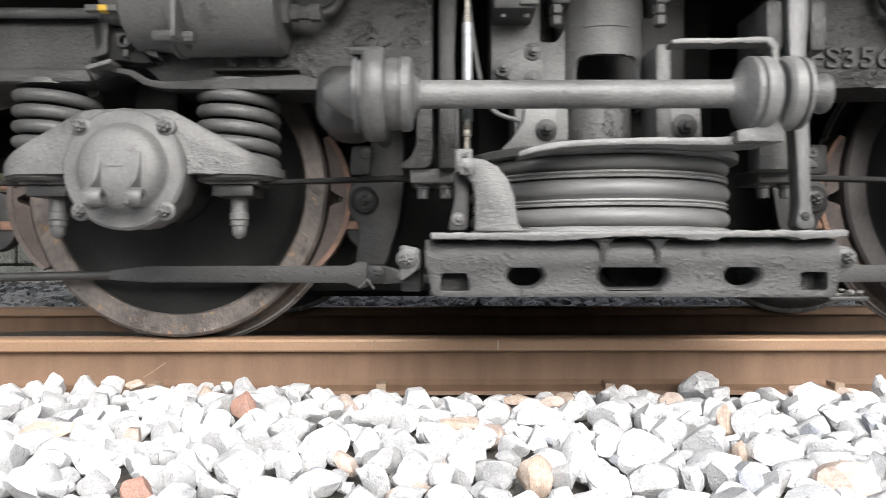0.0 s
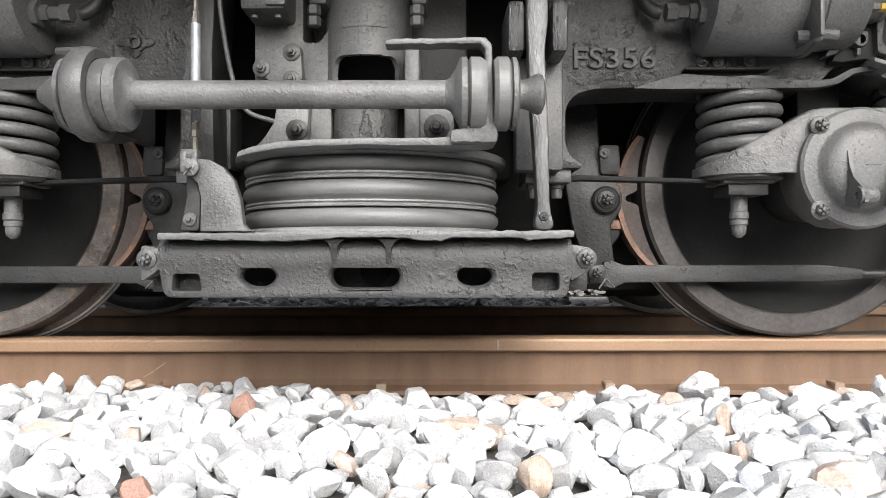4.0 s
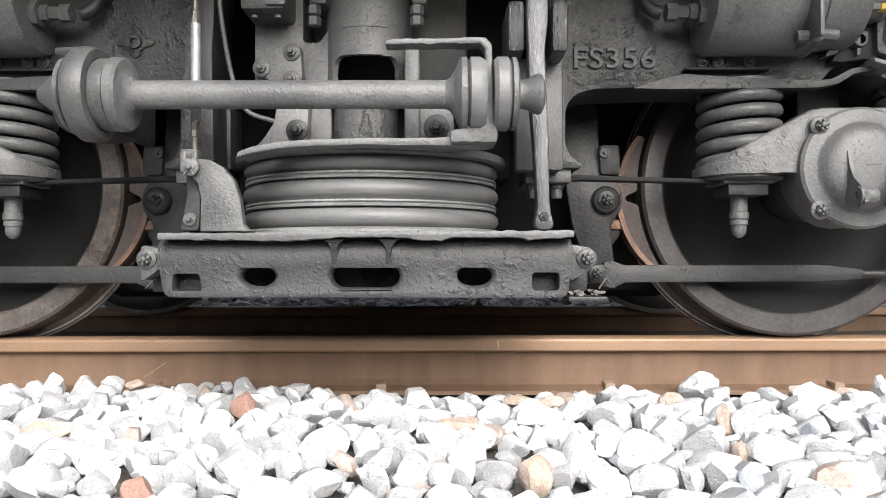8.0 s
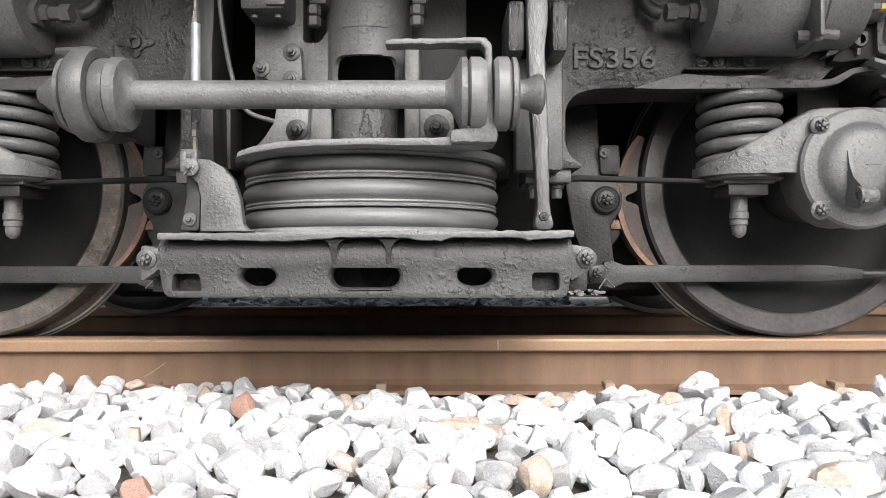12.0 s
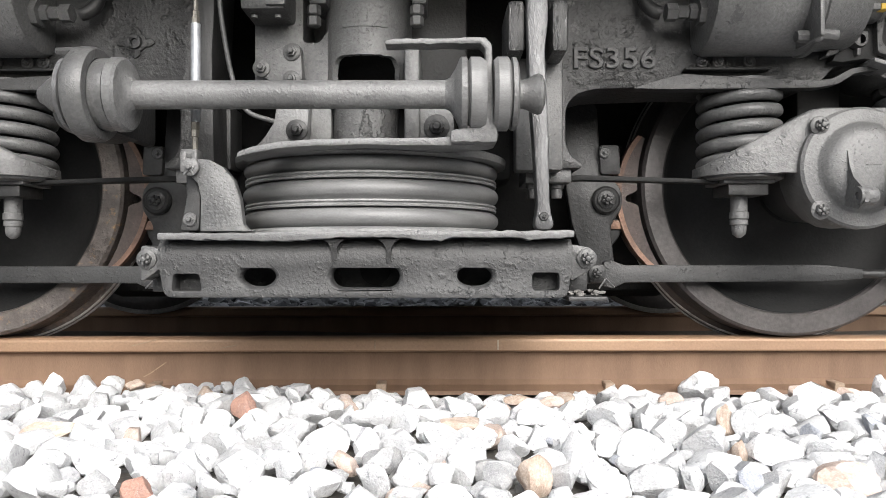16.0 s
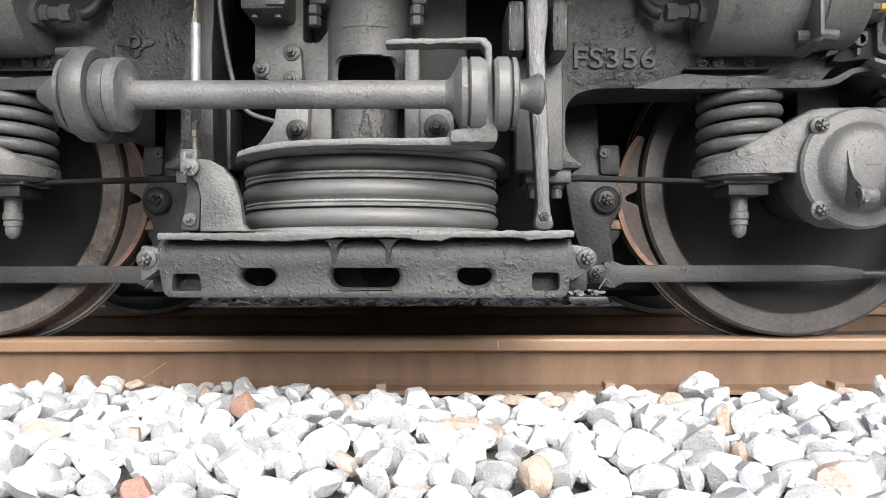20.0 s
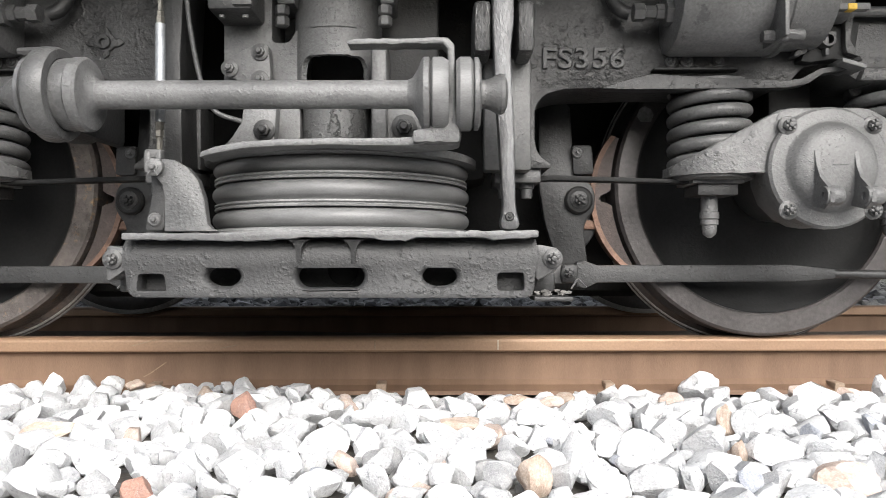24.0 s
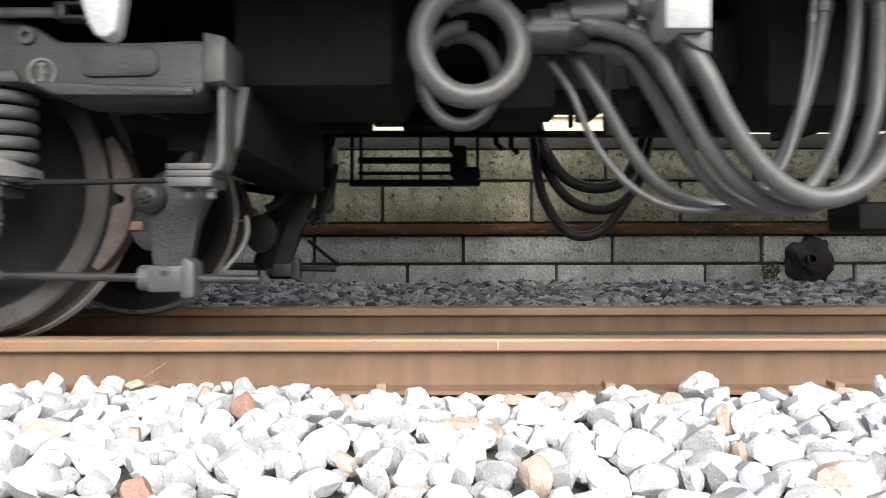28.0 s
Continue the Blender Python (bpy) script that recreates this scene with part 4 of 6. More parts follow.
turned("cone", [(0.0276, 0.1674), (0.032, 0.1772), (0.048, 0.1871), (0.068, 0.1959), (0.071, 0.1992), (0.071, 0.209), (0.066, 0.2112)], GREY_LIGHT)
turned("bush", [(0.062, 0.2112), (0.071, 0.2167), (0.071, 0.2353), (0.064, 0.2463)], RUBBER)
turned("bush", [(0.064, 0.2605), (0.071, 0.2682), (0.071, 0.2879), (0.062, 0.2945)], RUBBER)
turned("washer", [(0.06, 0.2934), (0.07, 0.2956), (0.07, 0.3033), (0.06, 0.3077)], GREY_LIGHT)
turned("nut", [(0.034, 0.3033), (0.028, 0.3105), (0.0275, 0.318), (0.031, 0.3285), (0.037, 0.34), (0.0395, 0.348), (0.037, 0.3545), (0.026, 0.3595), (0.01, 0.3614)], GREY)
# housing at one end, held by an arm from the frame
bm = ring_lathe(B(), [(0.07, -0.5365), (0.085, -0.5385), (0.0905, -0.532), (0.0915, -0.52), (0.0905, -0.505), (0.086, -0.4975), (0.07, -0.4965)], (0, RY, RZ), "X", 56)
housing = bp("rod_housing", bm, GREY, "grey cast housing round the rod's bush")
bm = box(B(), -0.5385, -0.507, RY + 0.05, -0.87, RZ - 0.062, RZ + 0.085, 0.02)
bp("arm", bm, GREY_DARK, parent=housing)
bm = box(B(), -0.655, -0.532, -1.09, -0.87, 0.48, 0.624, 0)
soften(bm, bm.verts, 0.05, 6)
bp("arm_casting", bm, GREY_DARK, "dark rounded casting behind the rod's nut", parent=housing)
# worn hood that reaches over the washer
bm = B()
rows = []
for k in range(15):
    a = radians(52 + 110 * k / 14)
    reach = -0.537 - 0.036 * math.sin(math.pi * min(1.0, k / 9 + 0.12)) ** 0.5 if k < 9 else -0.56 + 0.02 * (k - 9) / 5
    rows.append([bm.verts.new((x, RY - r * math.cos(a), RZ + r * math.sin(a))) for x, r in ((-0.53, 0.0905), (reach, 0.089), (reach - 0.002, 0.083), (-0.53, 0.081))])
for p, q in zip(rows, rows[1:]):
    for k in range(4):
        bm.faces.new((p[k], p[(k + 1) % 4], q[(k + 1) % 4], q[k]))
bm.faces.new(rows[0])
bm.faces.new(rows[-1])
soften(bm, bm.verts, 0.003)
bp("hood", bm, GREY, "worn hood over the bush", parent=housing)
# bracket at the other end
pts = [(0.052, 0.6292), (0.2348, 0.6314), (0.2446, 0.6205), (0.2468, 0.53), (0.2445, 0.512), (0.2375, 0.4955), (0.2235, 0.4795), (0.2035, 0.469), (0.178, 0.4635), (0.178, 0.4421), (0.2674, 0.4421), (0.2674, 0.4639), (0.2609, 0.4932), (0.2577, 0.6292), (0.2457, 0.6434), (0.0716, 0.6412), (0.052, 0.638)]
bp("rod_bracket", slab(B(), ragged(pts, 5, 0.0012), -1.178, -1.135, 0.003), GREY_LIGHT, "pale grey bent bracket for the anchor rod")


# everything that both ends share: built for one end, then mirrored
def end_parts(mirror):
    side = [(0.4104, 0.9376), (1.12, 0.9413), (1.12, 0.6645), (1.0789, 0.6638), (1.0395, 0.6217), (1, 0.6138), (0.7105, 0.6178), (0.5131, 0.6112), (0.4709, 0.598), (0.4499, 0.5691), (0.4499, 0.4835), (0.4604, 0.4559), (0.4867, 0.4375), (0.4867, 0.4269), (0.4104, 0.4269)]
    side_frame = bp("side_frame", slab(B(), rounded(side, 0.03, 4), -0.885, -0.71, 0.012), CAST, "grey cast side frame", mirror)
    end = [(1.105, 0.8), (1.2, 0.79), (1.43, 0.777), (1.475, 0.757), (1.515, 0.727), (1.7, 0.725), (1.8624, 0.731), (1.8624, 0.606), (1.82, 0.588), (1.54, 0.592), (1.49, 0.606), (1.448, 0.628), (1.2023, 0.628), (1.1559, 0.6652), (1.105, 0.6645)]
    bp("frame_end", slab(B(), rounded(end, 0.02, 4), -0.883, -0.71, 0.012), FRAME_GREY, "smoother grey outer end of the frame", mirror, parent=side_frame)
    bm = box(B(), 0.3569, 0.4658, -0.87, -0.73, 0.3943, 0.4288, 0.004)
    foot = bp("leaf_anchor", bm, GREY, "", mirror)
    bm = B()
    for x in (0.382, 0.4364):
        lathe(bm, [(0.012, 0.3602), (0.014, 0.3684), (0.014, 0.382), (0.018, 0.3847), (0.018, 0.3983)], (x, -0.83, 0), "Z", 12)
    bp("bolt", bm, GREY, "", mirror, parent=foot)
    # springs on both sides of the axle box
    cx = AXLE
    for off in (-0.223, 0.218):
        bm = B()
        z0, z1, turns = 0.4224, 0.626, 5.6
        path = []
        for k in range(141):
            a = k / 140
            ang = 2 * math.pi * turns * a - 0.6
            zz = z0 + (z1 - z0) * a
            path.append((cx + off + 0.0845 * math.cos(ang), -0.81 + 0.0845 * math.sin(ang), zz))
        tube(bm, path, 0.0155, 12)
        sp = bp("coil_spring", bm, GREY, "thick grey steel coil spring", mirror)
        bm = lathe(B(), [(0.094, z1 + 0.0), (0.094, z1 + 0.012), (0.08, z1 + 0.016)], (cx + off, -0.81, 0), "Z", 40)
        bp("upper_seat", bm, GREY, "", mirror, parent=sp)
        # clamp plates and the bolt that hangs below
        bm = box(B(), cx + off - 0.06, cx + off + 0.062, -0.87, -0.75, 0.3929, 0.416, 0.002)
        cl = bp("leaf_clamp", bm, GREY, "", mirror)
        bm = box(B(), cx + off - 0.045, cx + off + 0.05, -0.86, -0.76, 0.3657, 0.3915, 0.002)
        bp("clamp_plate", bm, GREY_DARK, "", mirror, parent=cl)
        bm = lathe(B(), [(0.005, 0.2655), (0.015, 0.2738), (0.0175, 0.2848), (0.0175, 0.2958), (0.021, 0.2972), (0.021, 0.3082), (0.019, 0.3095), (0.0225, 0.3123), (0.0225, 0.3274), (0.02, 0.3288), (0.02, 0.3701)], (cx + off, -0.81, 0), "Z", 20)
        bp("hanging_bolt", bm, GREY, "", mirror, parent=cl)
    # leaf plates: thin steel strips that guide the axle box
    bm = slab(B(), [(0.4636, 0.4146), (0.4976, 0.416), (0.8444, 0.4038), (0.8648, 0.4065), (0.8648, 0.3942), (0.4976, 0.4038), (0.4636, 0.401)], -0.84, -0.8, 0.0015)
    bp("leaf_plate", bm, LEAF_STEEL, "thin steel guide leaf", mirror)
    bm = slab(B(), [(AXLE + 0.25, 0.3929), (AXLE + 0.25, 0.4051), (1.7865, 0.4119), (1.7865, 0.4024)], -0.84, -0.8, 0.0015)
    bp("leaf_plate", bm, LEAF_STEEL, "thin steel guide leaf", mirror)
    # axle box with its lid
    ay = -0.93
    half = [(0.0, 0.14), (0.078, 0.14), (0.098, 0.136), (0.112, 0.126), (0.122, 0.09), (0.124, 0.0), (0.122, -0.03), (0.105, -0.075), (0.07, -0.11), (0.035, -0.128), (0.0, -0.133)]
    zc = 0.4196
    pts = [(cx + a, zc + b) for a, b in half] + [(cx - a, zc + b) for a, b in reversed(half[1:-1])]
    axle_box = bp("axle_box", slab(B(), pts, ay, -0.8, 0.01), AXLE_BOX_GREY, "pale grey winged cast axle box", mirror)
    for sx in (-1, 1):
        # wing: a web that slopes down and curls round the spring's seat
        bm = B()
        rows = []
        n = 30
        for k in range(n + 1):
            x = 0.09 + 0.2419 * math.sin(math.pi / 2 * k / n)
            top = 0.137 if x < 0.1 else (0.137 - (x - 0.1) * 0.5326 if x < 0.284 else 0.039 - (x - 0.284) * 0.55)
            rough = 0.0018 * noise.noise((x * 40, sx * 3.0, 1.0))
            y0 = ay + 0.004 + 0.095 * max(0.0, x - 0.12) if x < 0.226 else -0.81 - math.sqrt(max(0.0, 0.106 ** 2 - (x - 0.226) ** 2))
            x *= sx
            rows.append([bm.verts.new((cx + x, y, zc + z)) for y, z in ((y0, -0.008 + rough), (y0 - 0.001, top * 0.5), (y0, top - 0.004), (y0 + 0.004, top), (y0 + 0.018, top), (y0 + 0.02, -0.008))])
        for p, q in zip(rows, rows[1:]):
            for k in range(6):
                bm.faces.new((p[k], p[(k + 1) % 6], q[(k + 1) % 6], q[k]))
        bm.faces.new(rows[0])
        bm.faces.new(rows[-1])
        bp("wing", bm, WING_CAST, "", mirror, parent=axle_box, sharp=50)
        bm = lathe(B(), [(0.09, -0.018), (0.098, -0.014), (0.101, -0.004), (0.098, 0.002), (0.06, 0.004)], (cx + sx * 0.222, -0.81, zc), "Z", 40)
        bp("spring_seat", bm, GREY, "", mirror, parent=axle_box)
    # same casting as the box, coloured darker for grime and the shade behind it
    bp("bearing_body", lathe(B(), [(0.118, 0.055), (0.122, 0.1), (0.11, 0.27)], (cx, ay, zc), "Y", 40), GREY_DARK, "grimy bearing body, darkened for its shade", mirror, parent=axle_box)
    lid = bp("lid", lathe(B(), [(0.138, 0.015), (0.138, -0.008), (0.132, -0.014), (0.106, -0.016), (0.102, -0.019), (0.098, -0.026), (0.093, -0.035), (0.085, -0.043), (0.07, -0.049), (0.04, -0.053), (0.01, -0.054)], (cx, ay, zc), "Y", 56), AXLE_BOX_GREY, "round grey bearing lid", mirror, parent=axle_box)
    for sx, lx in ((-1, -0.051), (1, 0.036)):
        bm = B()
        web = [(ay - 0.04, zc + 0.055), (ay - 0.0525, zc + 0.03), (ay - 0.059, zc + 0.0), (ay - 0.074, zc - 0.028), (ay - 0.103, zc - 0.05), (ay - 0.116, zc - 0.064), (ay - 0.114, zc - 0.084), (ay - 0.09, zc - 0.098), (ay - 0.04, zc - 0.088)]
        a = [bm.verts.new((cx + lx - 0.0045, y, z)) for y, z in web]
        b = [bm.verts.new((cx + lx + 0.0045, y, z)) for y, z in web]
        for k in range(len(web)):
            bm.faces.new((a[k], a[(k + 1) % len(web)], b[(k + 1) % len(web)], b[k]))
        bm.faces.new(a)
        bm.faces.new(b)
        soften(bm, bm.verts, 0.003)
        e = -1 if mirror else 1
        ring_lathe(bm, [(0.009, -e * 0.009), (0.019, -e * 0.009), (0.021, -e * 0.004), (0.021, e * 0.024), (0.017, e * 0.03), (0.009, e * 0.03)], (cx + lx, ay - 0.094, zc - 0.07), "X", 24)
        bp("lug", bm, AXLE_BOX_GREY, "", mirror, parent=axle_box)
        for sz in (-1, 1):
            bm = castle_bolt(B(), cx + sx * 0.095, ay - 0.01, zc + sz * 0.095, 0.013)
            bp("bolt", bm, GREY, "", mirror, parent=axle_box)
    bp("cast_line", box(B(), cx - 0.017, cx + 0.017, ay - 0.0556, ay - 0.05, zc + 0.001, zc + 0.003, 0.0005), GREY, "", mirror, parent=lid)
    # stem coloured near-black for the shade under the frame
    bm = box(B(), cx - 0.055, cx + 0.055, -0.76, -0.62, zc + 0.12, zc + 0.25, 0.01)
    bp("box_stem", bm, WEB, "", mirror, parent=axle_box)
    # brake shoes on both sides of the wheel, with hangers and levers
    for sd in (-1, 1):
        bm, edge = B(), B()
        n = 50
        ring, strip = [], []
        for k in range(n + 1):
            a = radians(-31 + 50 * k / n)
            f = k / n
            t = 0.008 + 0.047 * math.sin(math.pi * (0.05 + 0.9 * f)) ** 0.8
            gap = 0.004
            cut = 0.034 * math.sqrt(max(0.0, 1 - ((f - 0.54) / 0.042) ** 2))

            def at(rr, y):
                return (AXLE + sd * (R + gap + rr) * math.cos(a), y, R + (R + gap + rr) * math.sin(a))
            ring.append([bm.verts.new(at(rr, y)) for rr, y in ((cut, -0.6), (t, -0.6), (t, -0.535), (cut, -0.535))])
            strip.append([edge.verts.new(at(rr, y)) for rr, y in ((t - 0.01, -0.604), (t + 0.004, -0.606), (t + 0.005, -0.586), (t - 0.01, -0.586))])
        for mesh, rows in ((bm, ring), (edge, strip)):
            for p, q in zip(rows, rows[1:]):
                for k in range(4):
                    mesh.faces.new((p[k], p[(k + 1) % 4], q[(k + 1) % 4], q[k]))
            mesh.faces.new(rows[0])
            mesh.faces.new(rows[-1])
        shoe = bp("brake_shoe", bm, SHOE_FACE, "brown-grey cast brake shoe with a copper-coloured back", mirror)
        bp("shoe_back", edge, SHOE if sd < 0 else SHOE_FACE, "copper-coloured back plate" if sd < 0 else "brown back plate", mirror, parent=shoe)
        for z0, z1 in ((-0.115, -0.09), (-0.005, 0.02)):
            bm = box(B(), AXLE + sd * (R + 0.03), AXLE + sd * (R + 0.085), -0.6, -0.55, R + z0, R + z1, 0.004)
            bp("shoe_key", bm, SHOE, "", mirror, parent=shoe)
        bm = slab(B(), oval(AXLE + sd * (R + 0.11), R - 0.09, 0.07, 0.085, 24), -0.59, -0.545, 0.006)
        bp("shoe_holder", bm, GREY_DARK, "", mirror, parent=shoe)
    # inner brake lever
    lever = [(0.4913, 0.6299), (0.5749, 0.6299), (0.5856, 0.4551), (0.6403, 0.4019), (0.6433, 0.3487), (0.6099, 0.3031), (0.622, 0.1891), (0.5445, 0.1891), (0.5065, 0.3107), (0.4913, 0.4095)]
    lev = bp("brake_lever", slab(B(), rounded(lever, 0.02), -0.645, -0.615, 0.005), GREY_DARK, "dark cast brake lever", mirror)
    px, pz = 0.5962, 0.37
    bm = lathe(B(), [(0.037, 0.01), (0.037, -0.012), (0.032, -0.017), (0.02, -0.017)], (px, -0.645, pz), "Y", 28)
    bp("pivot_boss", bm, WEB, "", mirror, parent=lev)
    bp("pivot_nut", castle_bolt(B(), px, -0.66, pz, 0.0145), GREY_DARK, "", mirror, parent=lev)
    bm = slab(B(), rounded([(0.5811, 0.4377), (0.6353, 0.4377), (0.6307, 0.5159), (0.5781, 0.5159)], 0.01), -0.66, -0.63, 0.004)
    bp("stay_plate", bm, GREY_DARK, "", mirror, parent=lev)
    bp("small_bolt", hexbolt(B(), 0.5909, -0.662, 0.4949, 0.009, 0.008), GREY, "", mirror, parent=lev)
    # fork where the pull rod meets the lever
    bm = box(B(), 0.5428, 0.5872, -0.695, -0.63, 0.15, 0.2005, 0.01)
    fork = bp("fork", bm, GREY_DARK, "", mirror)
    bp("fork_pin", castle_bolt(B(), 0.5617, -0.694, 0.1775, 0.012), GREY_DARK, "", mirror, parent=fork)
    for q in ((0.566, 0.137), (0.606, 0.14)):
        bm = tube(B(), [(0.5845, -0.7, 0.163), (q[0], -0.705, q[1])], 0.0025, 6)
        bp("cotter", bm, GREY, "", mirror, parent=fork)
    bm = slab(B(), rounded([(0.42, 0.15), (0.48, 0.152), (0.55, 0.148), (0.55, 0.2), (0.48, 0.18), (0.42, 0.172)], 0.008), -0.68, -0.65, 0.004)
    bp("pull_link", bm, GREY_DARK, "", mirror, parent=fork)
    # outer levers and the frame's end
    lever = [(1.8676, 0.6181), (1.815, 0.6181), (1.7774, 0.4677), (1.6796, 0.4226), (1.6075, 0.4001), (1.6075, 0.3504), (1.6435, 0.3294), (1.6526, 0.185), (1.7473, 0.185), (1.7699, 0.3023), (1.8376, 0.4527)]
    lev = bp("outer_lever", slab(B(), rounded(lever, 0.025), -0.66, -0.625, 0.006), BEAM_GREY, "dark cast brake lever", mirror)
    bm = lathe(B(), [(0.046, 0.01), (0.046, -0.014), (0.038, -0.02), (0.02, -0.02)], (1.6451, -0.66, 0.3789), "Y", 28)
    bp("pivot_boss", bm, WEB, "", mirror, parent=lev)
    bp("pivot_nut", castle_bolt(B(), 1.6413, -0.676, 0.378, 0.0165), GREY_DARK, "", mirror, parent=lev)
    bm = tube(B(), smooth_path([(1.7797, -0.59, 0.6342), (1.7566, -0.59, 0.5497), (1.7029, -0.59, 0.4652), (1.6414, -0.59, 0.4268)]), 0.02, 12)
    bp("hanger", bm, BEAM_GREY, "", mirror, parent=lev)
    bm = slab(B(), [(1.8635, 0.627), (1.912, 0.631), (1.914, 0.735), (1.8635, 0.746)], -0.89, -0.73, 0.004)
    endp = bp("end_plate", bm, GREY, "", mirror)
    strap = [(1.888, 0.6301), (1.9035, 0.6301), (1.9035, 0.4487), (1.8914, 0.4259), (1.8555, 0.4151), (1.8555, 0.4259), (1.8797, 0.4366), (1.888, 0.4554)]
    bp("strap", slab(B(), strap, -0.86, -0.77, 0.002), GREY, "", mirror, parent=endp)
    bm = slab(B(), [(1.8671, 0.647), (1.9371, 0.647), (1.9161, 0.507), (1.8671, 0.4118), (1.8181, 0.4118), (1.8671, 0.535)], -0.77, -0.74, 0.004)
    bp("end_web", bm, GREY_DARK, "", mirror, parent=endp)
    for z0, z1 in ((0.4285, 0.4433), (0.4124, 0.4272), (0.3882, 0.4111)):
        bm = box(B(), 1.7685, 1.8734, -0.865, -0.75, z0, z1, 0.002)
        bp("clamp_plate", bm, GREY, "", mirror, parent=endp)
    for x in (1.8055, 1.8572):
        bm = lathe(B(), [(0.01, 0.3602), (0.014, 0.3643), (0.014, 0.3766), (0.018, 0.3793), (0.018, 0.3902)], (x, -0.82, 0), "Z", 12)
        bp("bolt", bm, GREY, "", mirror, parent=endp)
    # raised faces of the casting
    bm = slab(B(), rounded([(1.574, 0.64), (1.76, 0.643), (1.755, 0.712), (1.584, 0.714)], 0.03), -0.893, -0.87, 0.006)
    slab(bm, [(1.53, 0.594), (1.845, 0.592), (1.845, 0.615), (1.62, 0.622), (1.5, 0.628), (1.47, 0.624)], -0.91, -0.87, 0.014)
    bp("frame_rib", bm, FRAME_GREY, "", mirror)
    bm = slab(B(), rounded([(0.6, 0.6085), (0.665, 0.6285), (0.72, 0.6415), (0.875, 0.6321), (1.0274, 0.6253), (1.0639, 0.6305), (1.107, 0.6539), (1.178, 0.6629), (1.178, 0.6525), (1.1122, 0.6421), (1.0768, 0.6187), (1.0312, 0.6096), (0.8358, 0.6074), (0.6925, 0.6063)], 0.006), -0.905, -0.87, 0.004)
    bp("frame_rib", bm, BEAM_GREY, "", mirror)
    bm = slab(B(), [(1.1993, 0.6258), (1.442, 0.6258), (1.4289, 0.6599), (1.2124, 0.6599)], -0.9, -0.87, 0.01)
    bp("frame_rib", bm, FRAME_GREY, "", mirror)
    # thin ledge coloured near-black so that it reads as a shaded line
    bp("frame_ledge", box(B(), 0.72, 0.915, -0.914, -0.88, 0.649, 0.654, 0.001), WEB, "", mirror)
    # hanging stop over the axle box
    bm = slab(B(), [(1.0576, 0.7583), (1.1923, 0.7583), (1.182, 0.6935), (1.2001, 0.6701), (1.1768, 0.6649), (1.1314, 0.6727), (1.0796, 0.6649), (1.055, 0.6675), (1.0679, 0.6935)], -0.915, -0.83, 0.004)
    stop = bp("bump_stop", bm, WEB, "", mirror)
    bm = slab(B(), [(1.1381, 0.6698), (1.1945, 0.6544), (1.1919, 0.6442), (1.1381, 0.6595)], -0.94, -0.85, 0.002)
    bp("stop_lip", bm, GREY_LIGHT, "", mirror, parent=stop)
    for cheek in ([(1.035, 0.775), (1.06, 0.775), (1.068, 0.7), (1.062, 0.682), (1.03, 0.672), (1.045, 0.7)], [(1.148, 0.775), (1.17, 0.775), (1.16, 0.71), (1.184, 0.673), (1.15, 0.683)]):
        bp("stop_cheek", slab(B(), rounded(cheek, 0.008), -0.932, -0.9, 0.003), FRAME_GREY, "", mirror, parent=stop)
    bm = ring_lathe(B(), [(0.011, -0.008), (0.016, -0.008), (0.019, 0.0), (0.019, 0.02), (0.011, 0.02)], (1.109, -0.93, 0.712), "Y", 20)
    bp("stop_eye", bm, GREY_DARK, "", mirror, parent=stop)
    bm = box(B(), 1.1045, 1.1136, -0.93, -0.9, 0.6777, 0.7292, 0.002)
    box(bm, 1.0917, 1.1303, -0.93, -0.9, 0.7215, 0.7318, 0.002)
    bp("stop_bolt", bm, GREY, "", mirror, parent=stop)
    # brake pull rod along the wheel
    bm = slab(B(), [(0.585, 0.142), (0.585, 0.206), (0.607, 0.209), (0.64, 0.197), (1.16, 0.197), (1.265, 0.185), (1.265, 0.161), (1.16, 0.154), (0.64, 0.1515), (0.607, 0.136)], -0.678, -0.652, 0.003)
    pull = bp("brake_rod", bm, BEAM_GREY, "flat grey brake pull rod", mirror)
    bm = tube(B(), [(1.24, -0.665, 0.174), (1.938, -0.665, 0.16)], 0.0118, 14)
    bp("round_end", bm, GREY_DARK, "", mirror, parent=pull)
    bm = lathe(B(), [(0.022, 1.622), (0.034, 1.626), (0.034, 1.652), (0.028, 1.658)], (0, -0.665, 0.166), "X", 20)
    box(bm, 1.655, 1.745, -0.7, -0.63, 0.129, 0.199, 0.006)
    bp("adjuster_block", bm, GREY, "", mirror, parent=pull)
    bm = slab(B(), rounded([(1.742, 0.114), (1.777, 0.114), (1.777, 0.205), (1.752, 0.222), (1.742, 0.205)], 0.008), -0.705, -0.63, 0.004)
    bp("adjuster_plate", bm, GREY, "", mirror, parent=pull)
    bp("adjuster_bolt", hexbolt(B(), 1.7, -0.7, 0.185, 0.008, 0.008), GREY, "", mirror, parent=pull)
    # brake cylinder
    bz, by = 0.808, -0.93
    cyl = bp("brake_cylinder", lathe(B(), [(0.1, 0.741), (0.122, 0.7475), (0.129, 0.76), (0.129, 0.9771), (0.133, 0.98), (0.133, 0.99), (0.12, 0.994), (0.117, 1.0795), (0.09, 1.0948), (0.06, 1.1), (0.058, 1.1435)], (0, by, bz), "X", 48), CYLINDER, "grey brake cylinder with chipped paint", mirror)
    bm = tube(B(), [(1.0909, -0.91, 0.7816), (1.5526, -0.91, 0.7842)], 0.012, 12)
    bp("push_rod", bm, GREY, "", mirror, parent=cyl)
    bm = box(B(), 1.5397, 1.6563, -0.93, -0.89, 0.7634, 0.7738, 0.004)
